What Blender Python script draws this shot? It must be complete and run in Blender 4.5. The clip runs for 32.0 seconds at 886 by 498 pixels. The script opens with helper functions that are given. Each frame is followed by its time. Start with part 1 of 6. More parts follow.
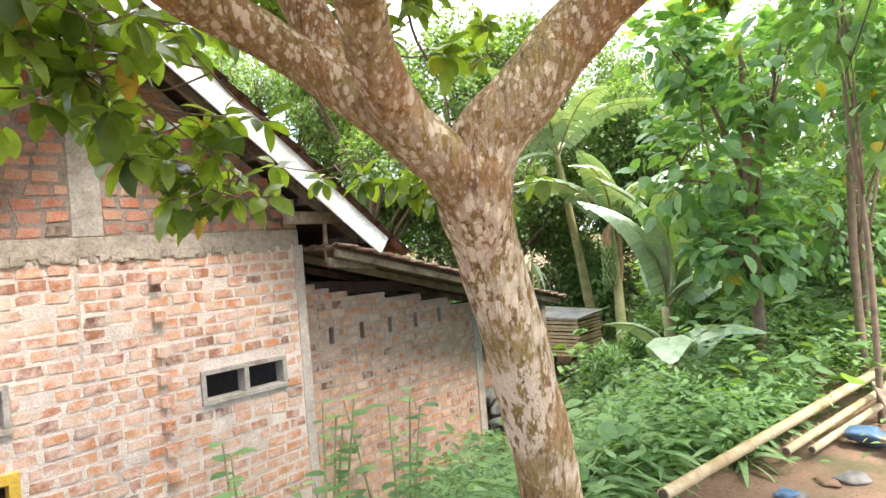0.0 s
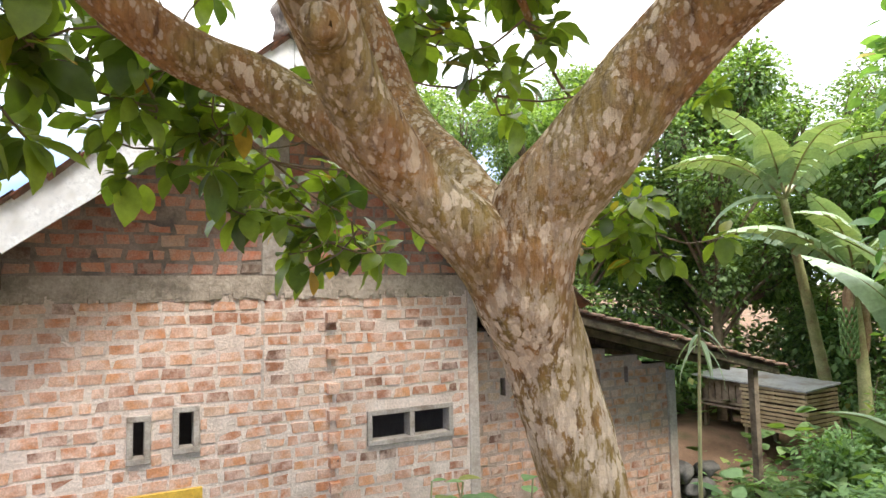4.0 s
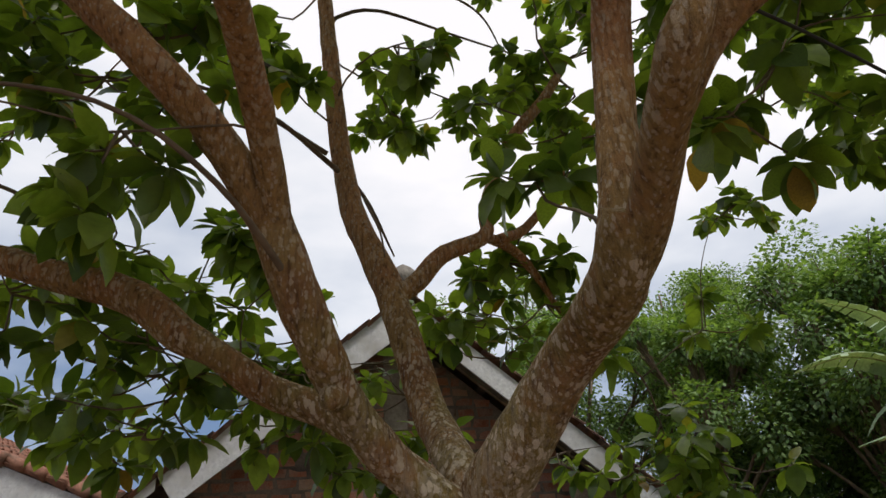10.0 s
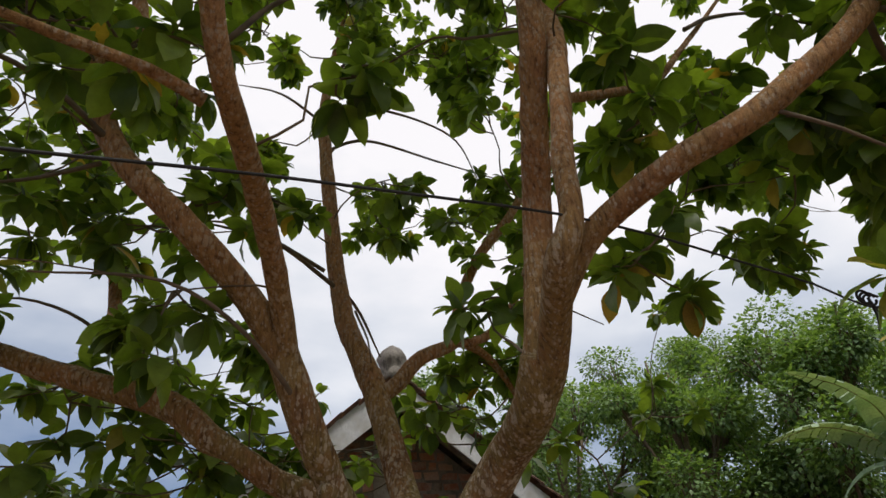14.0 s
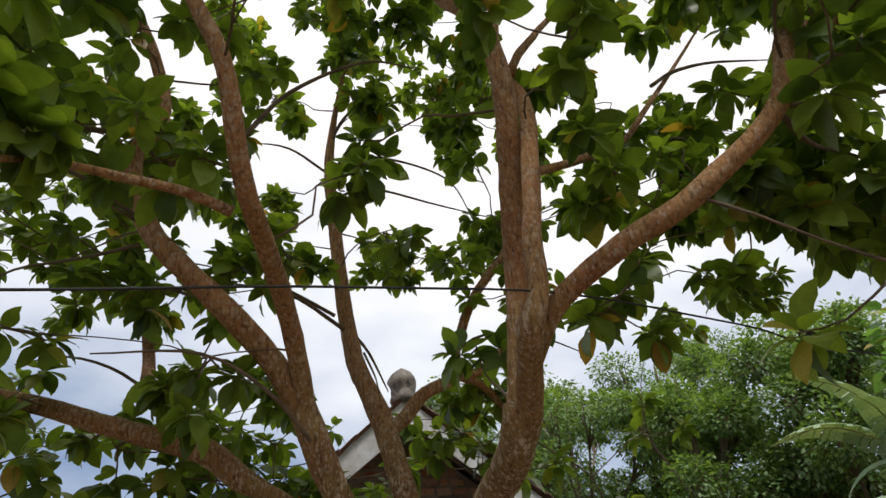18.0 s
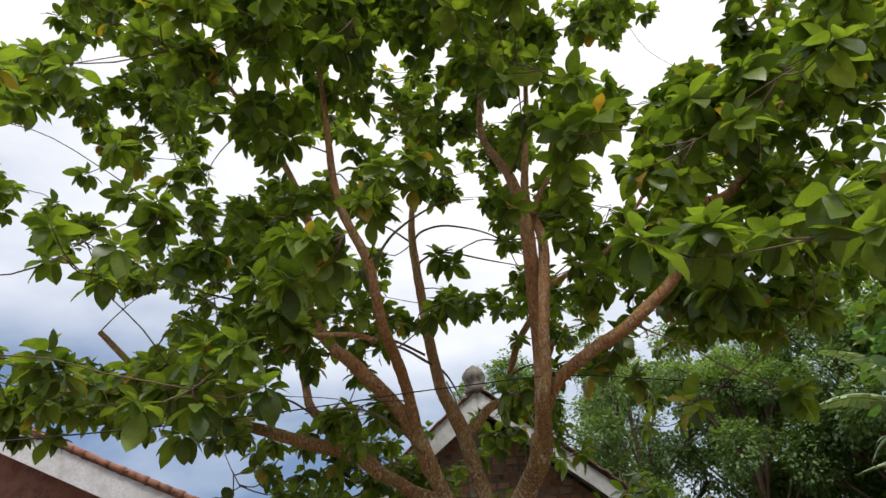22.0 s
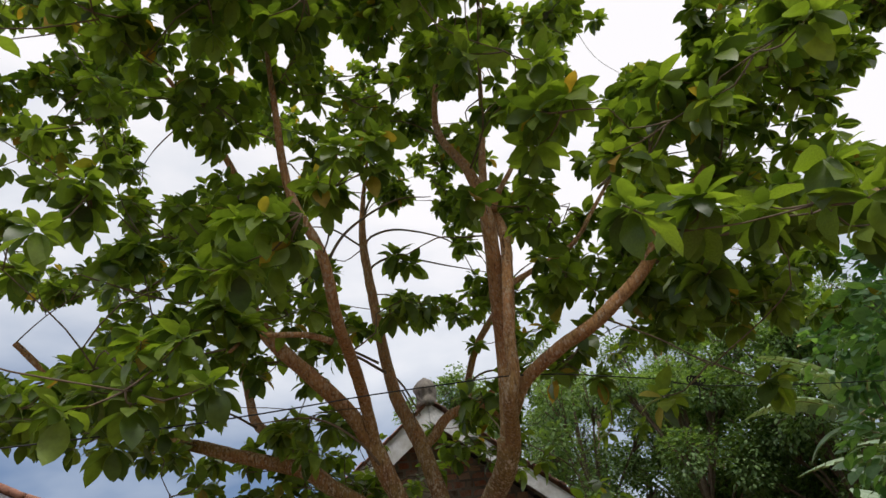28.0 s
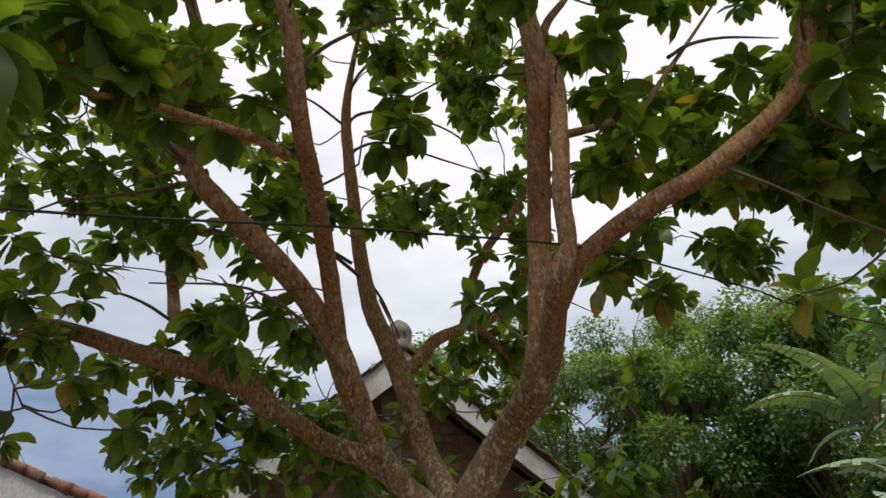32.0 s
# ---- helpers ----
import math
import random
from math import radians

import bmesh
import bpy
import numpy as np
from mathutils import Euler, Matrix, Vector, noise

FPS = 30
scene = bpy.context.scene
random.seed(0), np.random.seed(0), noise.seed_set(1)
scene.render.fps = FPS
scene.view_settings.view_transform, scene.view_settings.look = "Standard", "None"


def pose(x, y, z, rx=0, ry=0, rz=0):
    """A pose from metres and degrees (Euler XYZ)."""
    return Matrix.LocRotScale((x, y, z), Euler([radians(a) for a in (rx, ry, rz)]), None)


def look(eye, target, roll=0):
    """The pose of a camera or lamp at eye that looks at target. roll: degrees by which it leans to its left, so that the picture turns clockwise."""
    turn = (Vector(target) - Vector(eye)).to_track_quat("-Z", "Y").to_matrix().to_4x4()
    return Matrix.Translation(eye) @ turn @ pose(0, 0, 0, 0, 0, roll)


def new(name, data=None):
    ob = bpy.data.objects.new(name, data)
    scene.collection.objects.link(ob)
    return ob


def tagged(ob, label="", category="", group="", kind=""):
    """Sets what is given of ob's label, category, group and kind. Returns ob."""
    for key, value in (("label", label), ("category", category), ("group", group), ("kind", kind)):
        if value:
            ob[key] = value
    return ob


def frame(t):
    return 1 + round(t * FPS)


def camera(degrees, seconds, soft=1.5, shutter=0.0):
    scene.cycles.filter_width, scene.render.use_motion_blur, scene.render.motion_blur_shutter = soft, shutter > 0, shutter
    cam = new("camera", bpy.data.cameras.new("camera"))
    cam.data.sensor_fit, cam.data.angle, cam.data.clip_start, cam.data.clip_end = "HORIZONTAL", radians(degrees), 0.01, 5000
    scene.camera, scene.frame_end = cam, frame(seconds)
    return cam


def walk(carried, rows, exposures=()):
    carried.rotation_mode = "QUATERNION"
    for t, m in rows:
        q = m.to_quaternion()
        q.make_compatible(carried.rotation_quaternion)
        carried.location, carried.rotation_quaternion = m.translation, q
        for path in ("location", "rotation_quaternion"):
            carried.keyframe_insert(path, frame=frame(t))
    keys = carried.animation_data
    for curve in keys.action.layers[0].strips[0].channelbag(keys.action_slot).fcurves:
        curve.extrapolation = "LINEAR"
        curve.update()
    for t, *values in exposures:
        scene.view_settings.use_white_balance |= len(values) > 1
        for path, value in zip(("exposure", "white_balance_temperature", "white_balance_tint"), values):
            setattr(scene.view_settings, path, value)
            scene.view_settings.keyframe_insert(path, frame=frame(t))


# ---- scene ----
cam = camera(71.0, 32.0)
PATH = [
    (0, (-1.617, -5.332, 2.395), (-0.138, -3.986, 2.395), -4.5),
    (0.5, (-1.555, -5.282, 2.405), (-0.086, -3.925, 2.410), -4.6),
    (1, (-1.488, -5.230, 2.418), (-0.034, -3.857, 2.447), -5.6),
    (1.5, (-1.414, -5.185, 2.447), (0.040, -3.811, 2.472), -5.0),
    (2, (-1.394, -5.224, 2.453), (-0.057, -3.738, 2.516), -4.1),
    (2.4, (-1.350, -5.291, 2.466), (-0.101, -3.731, 2.565), -3.5),
    (2.5, (-1.354, -5.310, 2.459), (-0.121, -3.738, 2.558), -3.3),
    (4.5, (-1.057, -5.349, 2.499), (-0.244, -3.531, 2.683), -1.7),
    (5, (-1.027, -5.434, 2.483), (-0.346, -3.566, 2.693), -2.8),
    (5.5, (-1.018, -5.458, 2.493), (-0.380, -3.577, 2.726), -2.6),
    (6, (-1.031, -5.527, 2.546), (-0.420, -3.671, 2.974), -3.0),
    (6.5, (-1.110, -5.667, 2.561), (-0.465, -3.874, 3.168), -3.6),
    (7, (-1.162, -5.827, 2.531), (-0.525, -4.101, 3.315), -5.9),
    (7.5, (-1.167, -5.962, 2.539), (-0.597, -4.237, 3.375), -3.8),
    (8, (-1.118, -6.003, 2.575), (-0.576, -4.272, 3.417), -1.9),
    (8.5, (-1.086, -6.030, 2.580), (-0.609, -4.263, 3.387), -2.1),
    (9, (-1.060, -6.068, 2.574), (-0.636, -4.284, 3.372), -1.7),
    (9.5, (-1.022, -6.041, 2.584), (-0.566, -4.263, 3.378), -2.4),
    (10, (-1.020, -6.092, 2.560), (-0.525, -4.336, 3.378), -3.2),
    (10.5, (-1.079, -6.180, 2.540), (-0.523, -4.457, 3.391), -4.2),
    (11, (-1.134, -6.282, 2.525), (-0.522, -4.610, 3.437), -5.3),
    (11.5, (-1.145, -6.384, 2.525), (-0.610, -4.709, 3.478), -4.6),
    (12, (-1.060, -6.492, 2.535), (-0.636, -4.810, 3.531), -2.8),
    (12.5, (-0.995, -6.600, 2.535), (-0.605, -4.925, 3.556), -2.7),
    (13, (-0.961, -6.669, 2.532), (-0.620, -4.977, 3.543), -2.8),
    (13.5, (-1.000, -6.685, 2.536), (-0.595, -5.011, 3.554), -2.4),
    (14, (-1.088, -6.712, 2.526), (-0.589, -5.049, 3.517), -3.8),
    (14.5, (-1.107, -6.800, 2.525), (-0.624, -5.146, 3.539), -4.7),
    (16.5, (-0.977, -6.912, 2.552), (-0.634, -5.222, 3.565), -3.5),
    (17, (-0.986, -6.901, 2.553), (-0.622, -5.216, 3.568), -3.7),
    (17.5, (-0.983, -6.946, 2.571), (-0.613, -5.284, 3.621), -4.4),
    (18, (-1.123, -7.135, 2.543), (-0.652, -5.474, 3.552), -5.7),
    (18.5, (-1.325, -7.359, 2.505), (-0.745, -5.667, 3.399), -7.1),
    (19, (-1.363, -7.648, 2.494), (-0.807, -5.961, 3.412), -6.6),
    (19.5, (-1.374, -7.913, 2.502), (-0.831, -6.221, 3.418), -7.9),
    (20, (-1.462, -8.145, 2.451), (-0.937, -6.442, 3.360), -7.9),
    (20.5, (-1.474, -8.359, 2.452), (-0.924, -6.655, 3.342), -7.9),
    (21, (-1.404, -8.583, 2.471), (-0.981, -6.879, 3.429), -5.3),
    (21.5, (-1.326, -8.781, 2.484), (-0.989, -7.039, 3.406), -4.4),
    (22, (-1.405, -8.983, 2.481), (-1.142, -7.219, 3.387), -5.1),
    (22.5, (-1.482, -9.198, 2.439), (-1.172, -7.397, 3.253), -4.7),
    (23, (-1.480, -9.473, 2.416), (-1.193, -7.742, 3.377), -3.8),
    (23.5, (-1.426, -9.706, 2.434), (-1.203, -7.984, 3.426), -4.1),
    (24, (-1.438, -9.801, 2.459), (-1.091, -8.200, 3.607), -5.4),
    (24.5, (-1.441, -9.831, 2.477), (-1.047, -8.248, 3.633), -6.0),
    (25, (-1.436, -9.838, 2.489), (-0.999, -8.221, 3.582), -6.3),
    (25.5, (-1.439, -9.860, 2.493), (-1.009, -8.203, 3.528), -6.7),
    (26, (-1.421, -9.722, 2.492), (-1.022, -8.022, 3.466), -6.4),
    (26.5, (-1.515, -9.535, 2.453), (-1.067, -7.840, 3.415), -8.9),
    (28.5, (-1.477, -8.429, 2.459), (-1.025, -6.711, 3.378), -7.8),
    (29, (-1.469, -8.211, 2.460), (-1.025, -6.480, 3.359), -6.5),
    (29.5, (-1.400, -8.000, 2.451), (-1.014, -6.269, 3.376), -5.3),
    (30, (-1.435, -7.858, 2.407), (-0.990, -6.118, 3.287), -5.0),
    (30.5, (-1.498, -7.632, 2.419), (-0.962, -5.938, 3.337), -6.6),
    (31, (-1.494, -7.450, 2.410), (-0.893, -5.735, 3.245), -5.8),
    (31.5, (-1.410, -7.309, 2.429), (-0.923, -5.606, 3.358), -3.3),
    (32, (-1.354, -7.217, 2.446), (-0.824, -5.507, 3.337), -3.5),
]
EXPOSURES = [(0.0, 2.6), (2.5, 2.38), (4.5, 2.0), (5.5, 1.66), (6.2, 0.68), (7.0, 0.0), (7.5, 0.08), (9.0, 0.26), (12.0, 0.18), (16.5, 0.26), (19.0, 0.44), (22.0, 0.46), (23.5, 0.40), (24.2, 0.16), (26.0, 0.08), (28.5, 0.24), (32.0, 0.22)]
walk(cam, [(t, look(eye, target, roll)) for t, eye, target, roll in PATH], EXPOSURES)

# ---- world and sun ----
SUN_HIGH, SUN_ROUND = radians(63), radians(200)
world = bpy.data.worlds.new("sky")
scene.world = world
world.use_nodes = True
wn, wl = world.node_tree.nodes, world.node_tree.links
wn.clear()
w_out = wn.new("ShaderNodeOutputWorld")
w_bg = wn.new("ShaderNodeBackground")
w_sky = wn.new("ShaderNodeTexSky")
w_sky.sky_type, w_sky.sun_disc = "NISHITA", False
w_sky.sun_elevation, w_sky.sun_rotation = SUN_HIGH, SUN_ROUND
w_co = wn.new("ShaderNodeTexCoord")
w_map = wn.new("ShaderNodeMapping")
w_map.inputs["Scale"].default_value = (1.6, 1.6, 3.5)
w_noise = wn.new("ShaderNodeTexNoise")
w_noise.inputs["Scale"].default_value, w_noise.inputs["Detail"].default_value = 1.6, 5
w_sep = wn.new("ShaderNodeSeparateXYZ")
w_low = wn.new("ShaderNodeMapRange")
w_low.inputs["From Min"].default_value, w_low.inputs["From Max"].default_value = 0.0, 0.75
w_add = wn.new("ShaderNodeMath")
w_add.operation = "MULTIPLY_ADD"
w_add.inputs[1].default_value, w_add.inputs[2].default_value = 1.1, -0.44
w_side = wn.new("ShaderNodeMath")
w_side.operation = "MULTIPLY_ADD"
w_side.inputs[1].default_value = 0.30
w_sum = wn.new("ShaderNodeMath")
w_sum.operation, w_sum.use_clamp = "ADD", True
w_ramp = wn.new("ShaderNodeValToRGB")
el = w_ramp.color_ramp.elements
el[0].position, el[0].color = 0.22, (0.13, 0.20, 0.35, 1)
el[1].position, el[1].color = 0.9, (0.95, 0.92, 0.93, 1)
for at, tone in ((0.46, (0.43, 0.48, 0.58, 1)), (0.70, (0.74, 0.755, 0.80, 1))):
    el.new(at).color = tone
w_mix = wn.new("ShaderNodeMix")
w_mix.data_type, w_mix.inputs["Factor"].default_value = "RGBA", 0.88
w_dim = wn.new("ShaderNodeVectorMath")
w_dim.operation = "SCALE"
w_dim.inputs["Scale"].default_value = 0.12
wl.new(w_co.outputs["Generated"], w_map.inputs["Vector"])
wl.new(w_map.outputs["Vector"], w_noise.inputs["Vector"])
wl.new(w_co.outputs["Generated"], w_sep.inputs[0])
wl.new(w_sep.outputs["Z"], w_low.inputs["Value"])
wl.new(w_noise.outputs["Fac"], w_add.inputs[0])
wl.new(w_sep.outputs["X"], w_side.inputs[0])
wl.new(w_low.outputs["Result"], w_side.inputs[2])
wl.new(w_side.outputs[0], w_sum.inputs[0])
wl.new(w_add.outputs[0], w_sum.inputs[1])
wl.new(w_sum.outputs[0], w_ramp.inputs["Fac"])
wl.new(w_sky.outputs["Color"], w_dim.inputs[0])
wl.new(w_dim.outputs[0], w_mix.inputs["A"])
wl.new(w_ramp.outputs["Color"], w_mix.inputs["B"])
wl.new(w_mix.outputs["Result"], w_bg.inputs["Color"])
wl.new(w_bg.outputs[0], w_out.inputs[0])
w_bg.inputs["Strength"].default_value = 1.0

sun = new("sun", bpy.data.lights.new("sun", "SUN"))
sun.data.energy, sun.data.angle, sun.data.color = 1.5, radians(14), (1.0, 0.96, 0.9)
sun.matrix_world = pose(0, 0, 12, 90 - 63, 0, 0) @ Matrix.Identity(4)
sun.rotation_euler = (radians(27), radians(8), radians(-20))

# ---- materials ----
def material(name, build):
    m = bpy.data.materials.new(name)
    m.use_nodes = True
    t = m.node_tree
    b = t.nodes["Principled BSDF"]
    build(t, b)
    return m


def node(t, kind, **sets):
    n = t.nodes.new(kind)
    for k, v in sets.items():
        n.inputs[k.replace("_", " ")].default_value = v
    return n


def noise_fac(t, scale, detail=4, rough=0.6, coord="Object"):
    c = t.nodes.new("ShaderNodeTexCoord")
    n = node(t, "ShaderNodeTexNoise", Scale=scale, Detail=detail, Roughness=rough)
    t.links.new(c.outputs[coord], n.inputs["Vector"])
    return n.outputs["Fac"]


def ramp(t, fac, stops):
    r = t.nodes.new("ShaderNodeValToRGB")
    e = r.color_ramp.elements
    e[0].position, e[0].color = stops[0][0], (*stops[0][1], 1)
    e[1].position, e[1].color = stops[-1][0], (*stops[-1][1], 1)
    for p, c in stops[1:-1]:
        q = e.new(p)
        q.color = (*c, 1)
    t.links.new(fac, r.inputs["Fac"])
    return r.outputs["Color"]


def mix(t, fac, a, b, kind="MIX"):
    m = t.nodes.new("ShaderNodeMix")
    m.data_type, m.blend_type = "RGBA", kind
    for key, v in (("Factor", fac), ("A", a), ("B", b)):
        s = [i for i in m.inputs if i.name == key and (i.type == "RGBA" or (key == "Factor" and i.type == "VALUE"))][0]
        if isinstance(v, (int, float)):
            s.default_value = v
        elif isinstance(v, tuple):
            s.default_value = (*v, 1)
        else:
            t.links.new(v, s)
    return [o for o in m.outputs if o.type == "RGBA"][0]


def bump(t, b, fac, strength=0.3, distance=0.01):
    n = node(t, "ShaderNodeBump", Strength=strength, Distance=distance)
    t.links.new(fac, n.inputs["Height"])
    t.links.new(n.outputs["Normal"], b.inputs["Normal"])


def surface(name, c1, c2, scale=6, rough=0.85, fine=60, bumps=0.3, dist=0.006, dirt=None, spread=(0.3, 0.7)):
    """A matt surface of two tones with fine grain, relief and optional dirt blotches."""
    def build(t, b):
        col = ramp(t, noise_fac(t, scale), [(spread[0], c1), (spread[1], c2)])
        grain = ramp(t, noise_fac(t, fine, 3), [(0.3, (0.78, 0.78, 0.78)), (0.7, (1.12, 1.12, 1.12))])
        col = mix(t, 1.0, col, grain, "MULTIPLY")
        if dirt:
            col = mix(t, ramp(t, noise_fac(t, scale * 0.6 + 0.7, 6, 0.7), [(0.5, (0, 0, 0)), (0.66, (1, 1, 1))]), col, dirt)
        t.links.new(col, b.inputs["Base Color"])
        b.inputs["Roughness"].default_value = rough
        bump(t, b, noise_fac(t, fine, 5), bumps, dist)
    return material(name, build)


def spots(t, vec, scale, stretch, lo, hi, soft):
    """Rounded blotches of uneven size on a stretched grid."""
    mp = t.nodes.new("ShaderNodeMapping")
    mp.inputs["Scale"].default_value = (1, 1, stretch)
    wob = node(t, "ShaderNodeTexNoise", Scale=scale * 1.3, Detail=3.0)
    add = t.nodes.new("ShaderNodeVectorMath")
    add.operation = "MULTIPLY_ADD"
    add.inputs[1].default_value = (1.0 / scale,) * 3
    t.links.new(vec, wob.inputs["Vector"])
    t.links.new(wob.outputs["Color"], add.inputs[0])
    t.links.new(vec, add.inputs[2])
    t.links.new(add.outputs[0], mp.inputs["Vector"])
    v = node(t, "ShaderNodeTexVoronoi", Scale=scale, Randomness=1.0)
    t.links.new(mp.outputs[0], v.inputs["Vector"])
    sep = t.nodes.new("ShaderNodeSeparateColor")
    t.links.new(v.outputs["Color"], sep.inputs[0])
    size = node(t, "ShaderNodeMapRange")
    size.inputs["To Min"].default_value, size.inputs["To Max"].default_value = lo, hi
    t.links.new(sep.outputs[0], size.inputs["Value"])
    d = t.nodes.new("ShaderNodeMath")
    d.operation = "SUBTRACT"
    t.links.new(size.outputs[0], d.inputs[0])
    t.links.new(v.outputs["Distance"], d.inputs[1])
    k = t.nodes.new("ShaderNodeMath")
    k.operation, k.use_clamp = "DIVIDE", True
    k.inputs[1].default_value = soft
    t.links.new(d.outputs[0], k.inputs[0])
    return k.outputs[0]


def bark_build(t, b):
    geo = t.nodes.new("ShaderNodeNewGeometry")
    pos = geo.outputs["Position"]
    base = ramp(t, noise_fac(t, 7, 5), [(0.3, (0.16, 0.078, 0.024)), (0.55, (0.29, 0.15, 0.048)), (0.75, (0.39, 0.225, 0.085))])
    moss = ramp(t, noise_fac(t, 4.5, 5), [(0.42, (0, 0, 0)), (0.54, (0.85, 0.85, 0.85))])
    col = mix(t, moss, base, (0.25, 0.185, 0.055))
    sep = t.nodes.new("ShaderNodeSeparateXYZ")
    t.links.new(pos, sep.inputs[0])
    young = node(t, "ShaderNodeMapRange")
    young.inputs["From Min"].default_value, young.inputs["From Max"].default_value = 2.9, 3.8
    young.inputs["To Min"].default_value, young.inputs["To Max"].default_value = 0.0, 0.65
    t.links.new(sep.outputs["Z"], young.inputs["Value"])
    col = mix(t, young.outputs[0], col, (0.54, 0.265, 0.115))
    # furrows run along the limbs
    mp = t.nodes.new("ShaderNodeMapping")
    mp.inputs["Scale"].default_value = (1, 1, 0.16)
    t.links.new(pos, mp.inputs["Vector"])
    fur = node(t, "ShaderNodeTexNoise", Scale=75.0, Detail=5.0, Roughness=0.6)
    t.links.new(mp.outputs[0], fur.inputs["Vector"])
    col = mix(t, 1.0, col, ramp(t, fur.outputs["Fac"], [(0.32, (0.42, 0.36, 0.32)), (0.47, (0.95, 0.95, 0.95)), (0.68, (1.3, 1.28, 1.25))]), "MULTIPLY")
    # pale lichen: thick on the trunk, thin flecks on the upper limbs
    high = node(t, "ShaderNodeMapRange")
    high.inputs["From Min"].default_value, high.inputs["From Max"].default_value = 2.5, 3.5
    high.inputs["To Min"].default_value, high.inputs["To Max"].default_value = 1.0, 0.36
    t.links.new(sep.outputs["Z"], high.inputs["Value"])
    patch = ramp(t, noise_fac(t, 5.0, 4), [(0.40, (0.12, 0.12, 0.12)), (0.52, (1, 1, 1))])
    amount = mix(t, 1.0, patch, high.outputs[0], "MULTIPLY")
    long = t.nodes.new("ShaderNodeMapping")
    long.inputs["Scale"].default_value = (1, 1, 0.36)
    t.links.new(pos, long.inputs["Vector"])
    scab = node(t, "ShaderNodeTexNoise", Scale=52.0, Detail=6.0, Roughness=0.66)
    t.links.new(long.outputs[0], scab.inputs["Vector"])
    crust = ramp(t, scab.outputs["Fac"], [(0.47, (0, 0, 0)), (0.51, (0.95, 0.95, 0.95))])
    thick = node(t, "ShaderNodeMapRange")
    thick.inputs["From Min"].default_value, thick.inputs["From Max"].default_value = 2.0, 2.95
    thick.inputs["To Min"].default_value, thick.inputs["To Max"].default_value = 1.0, 0.0
    t.links.new(sep.outputs["Z"], thick.inputs["Value"])
    low = mix(t, 1.0, mix(t, 1.0, crust, thick.outputs[0], "MULTIPLY"), patch, "MULTIPLY")
    col = mix(t, low, col, (0.72, 0.61, 0.465))
    big = spots(t, pos, 62.0, 0.45, -0.25, 0.75, 0.12)
    col = mix(t, mix(t, 1.0, amount, big, "MULTIPLY"), col, (0.72, 0.60, 0.43))
    scurf = ramp(t, noise_fac(t, 95, 4, 0.65), [(0.55, (0, 0, 0)), (0.64, (0.35, 0.35, 0.35))])
    col = mix(t, mix(t, 1.0, amount, scurf, "MULTIPLY"), col, (0.60, 0.53, 0.46))
    fleck = spots(t, pos, 110.0, 0.45, -0.5, 0.68, 0.2)
    col = mix(t, mix(t, 1.0, fleck, (0.65, 0.65, 0.65), "MULTIPLY"), col, (0.56, 0.455, 0.34))
    t.links.new(col, b.inputs["Base Color"])
    b.inputs["Roughness"].default_value = 0.9
    n = noise_fac(t, 60, 6, 0.7)
    a = t.nodes.new("ShaderNodeMath")
    a.operation = "MULTIPLY_ADD"
    a.inputs[1].default_value = 1.4
    t.links.new(fur.outputs["Fac"], a.inputs[0])
    t.links.new(n, a.inputs[2])
    bump(t, b, a.outputs[0], 1.0, 0.012)


BARK = material("bark", bark_build)


def thin_bark(t, b):
    col = ramp(t, noise_fac(t, 14, 4), [(0.3, (0.10, 0.075, 0.05)), (0.7, (0.22, 0.16, 0.10))])
    t.links.new(col, b.inputs["Base Color"])
    b.inputs["Roughness"].default_value = 0.85
    bump(t, b, noise_fac(t, 50, 4), 0.4, 0.004)


TWIG = material("twig_bark", thin_bark)


def leafy(name, dark, light, old=None, rough=0.42, veins=True, trans=0.35):
    """A leaf: tone varies from leaf to leaf, light shines through it."""
    def build(t, b):
        g = t.nodes.new("ShaderNodeNewGeometry")
        o = t.nodes.new("ShaderNodeObjectInfo")
        s = t.nodes.new("ShaderNodeMath")
        s.operation = "ADD"
        t.links.new(g.outputs["Random Per Island"], s.inputs[0])
        t.links.new(o.outputs["Random"], s.inputs[1])
        fr = t.nodes.new("ShaderNodeMath")
        fr.operation = "FRACT"
        t.links.new(s.outputs[0], fr.inputs[0])
        stops = [(0.0, dark), (0.75, light)]
        if old:
            stops += [(0.975, light), (0.995, old)]
        else:
            stops += [(1.0, light)]
        col = ramp(t, fr.outputs[0], stops)
        tone = ramp(t, noise_fac(t, 25, 3), [(0.3, (0.8, 0.8, 0.8)), (0.7, (1.15, 1.15, 1.15))])
        col = mix(t, 1.0, col, tone, "MULTIPLY")
        t.links.new(col, b.inputs["Base Color"])
        b.inputs["Roughness"].default_value = rough
        b.inputs["Specular IOR Level"].default_value = 0.4
        tr = t.nodes.new("ShaderNodeBsdfTranslucent")
        bright = mix(t, 1.0, col, (1.95, 2.0, 0.55), "MULTIPLY")
        t.links.new(bright, tr.inputs["Color"])
        mx = t.nodes.new("ShaderNodeMixShader")
        mx.inputs[0].default_value = trans
        out = [n for n in t.nodes if n.type == "OUTPUT_MATERIAL"][0]
        t.links.new(b.outputs[0], mx.inputs[1])
        t.links.new(tr.outputs[0], mx.inputs[2])
        t.links.new(mx.outputs[0], out.inputs[0])
        bump(t, b, noise_fac(t, 90, 3), 0.15, 0.002)
    return material(name, build)


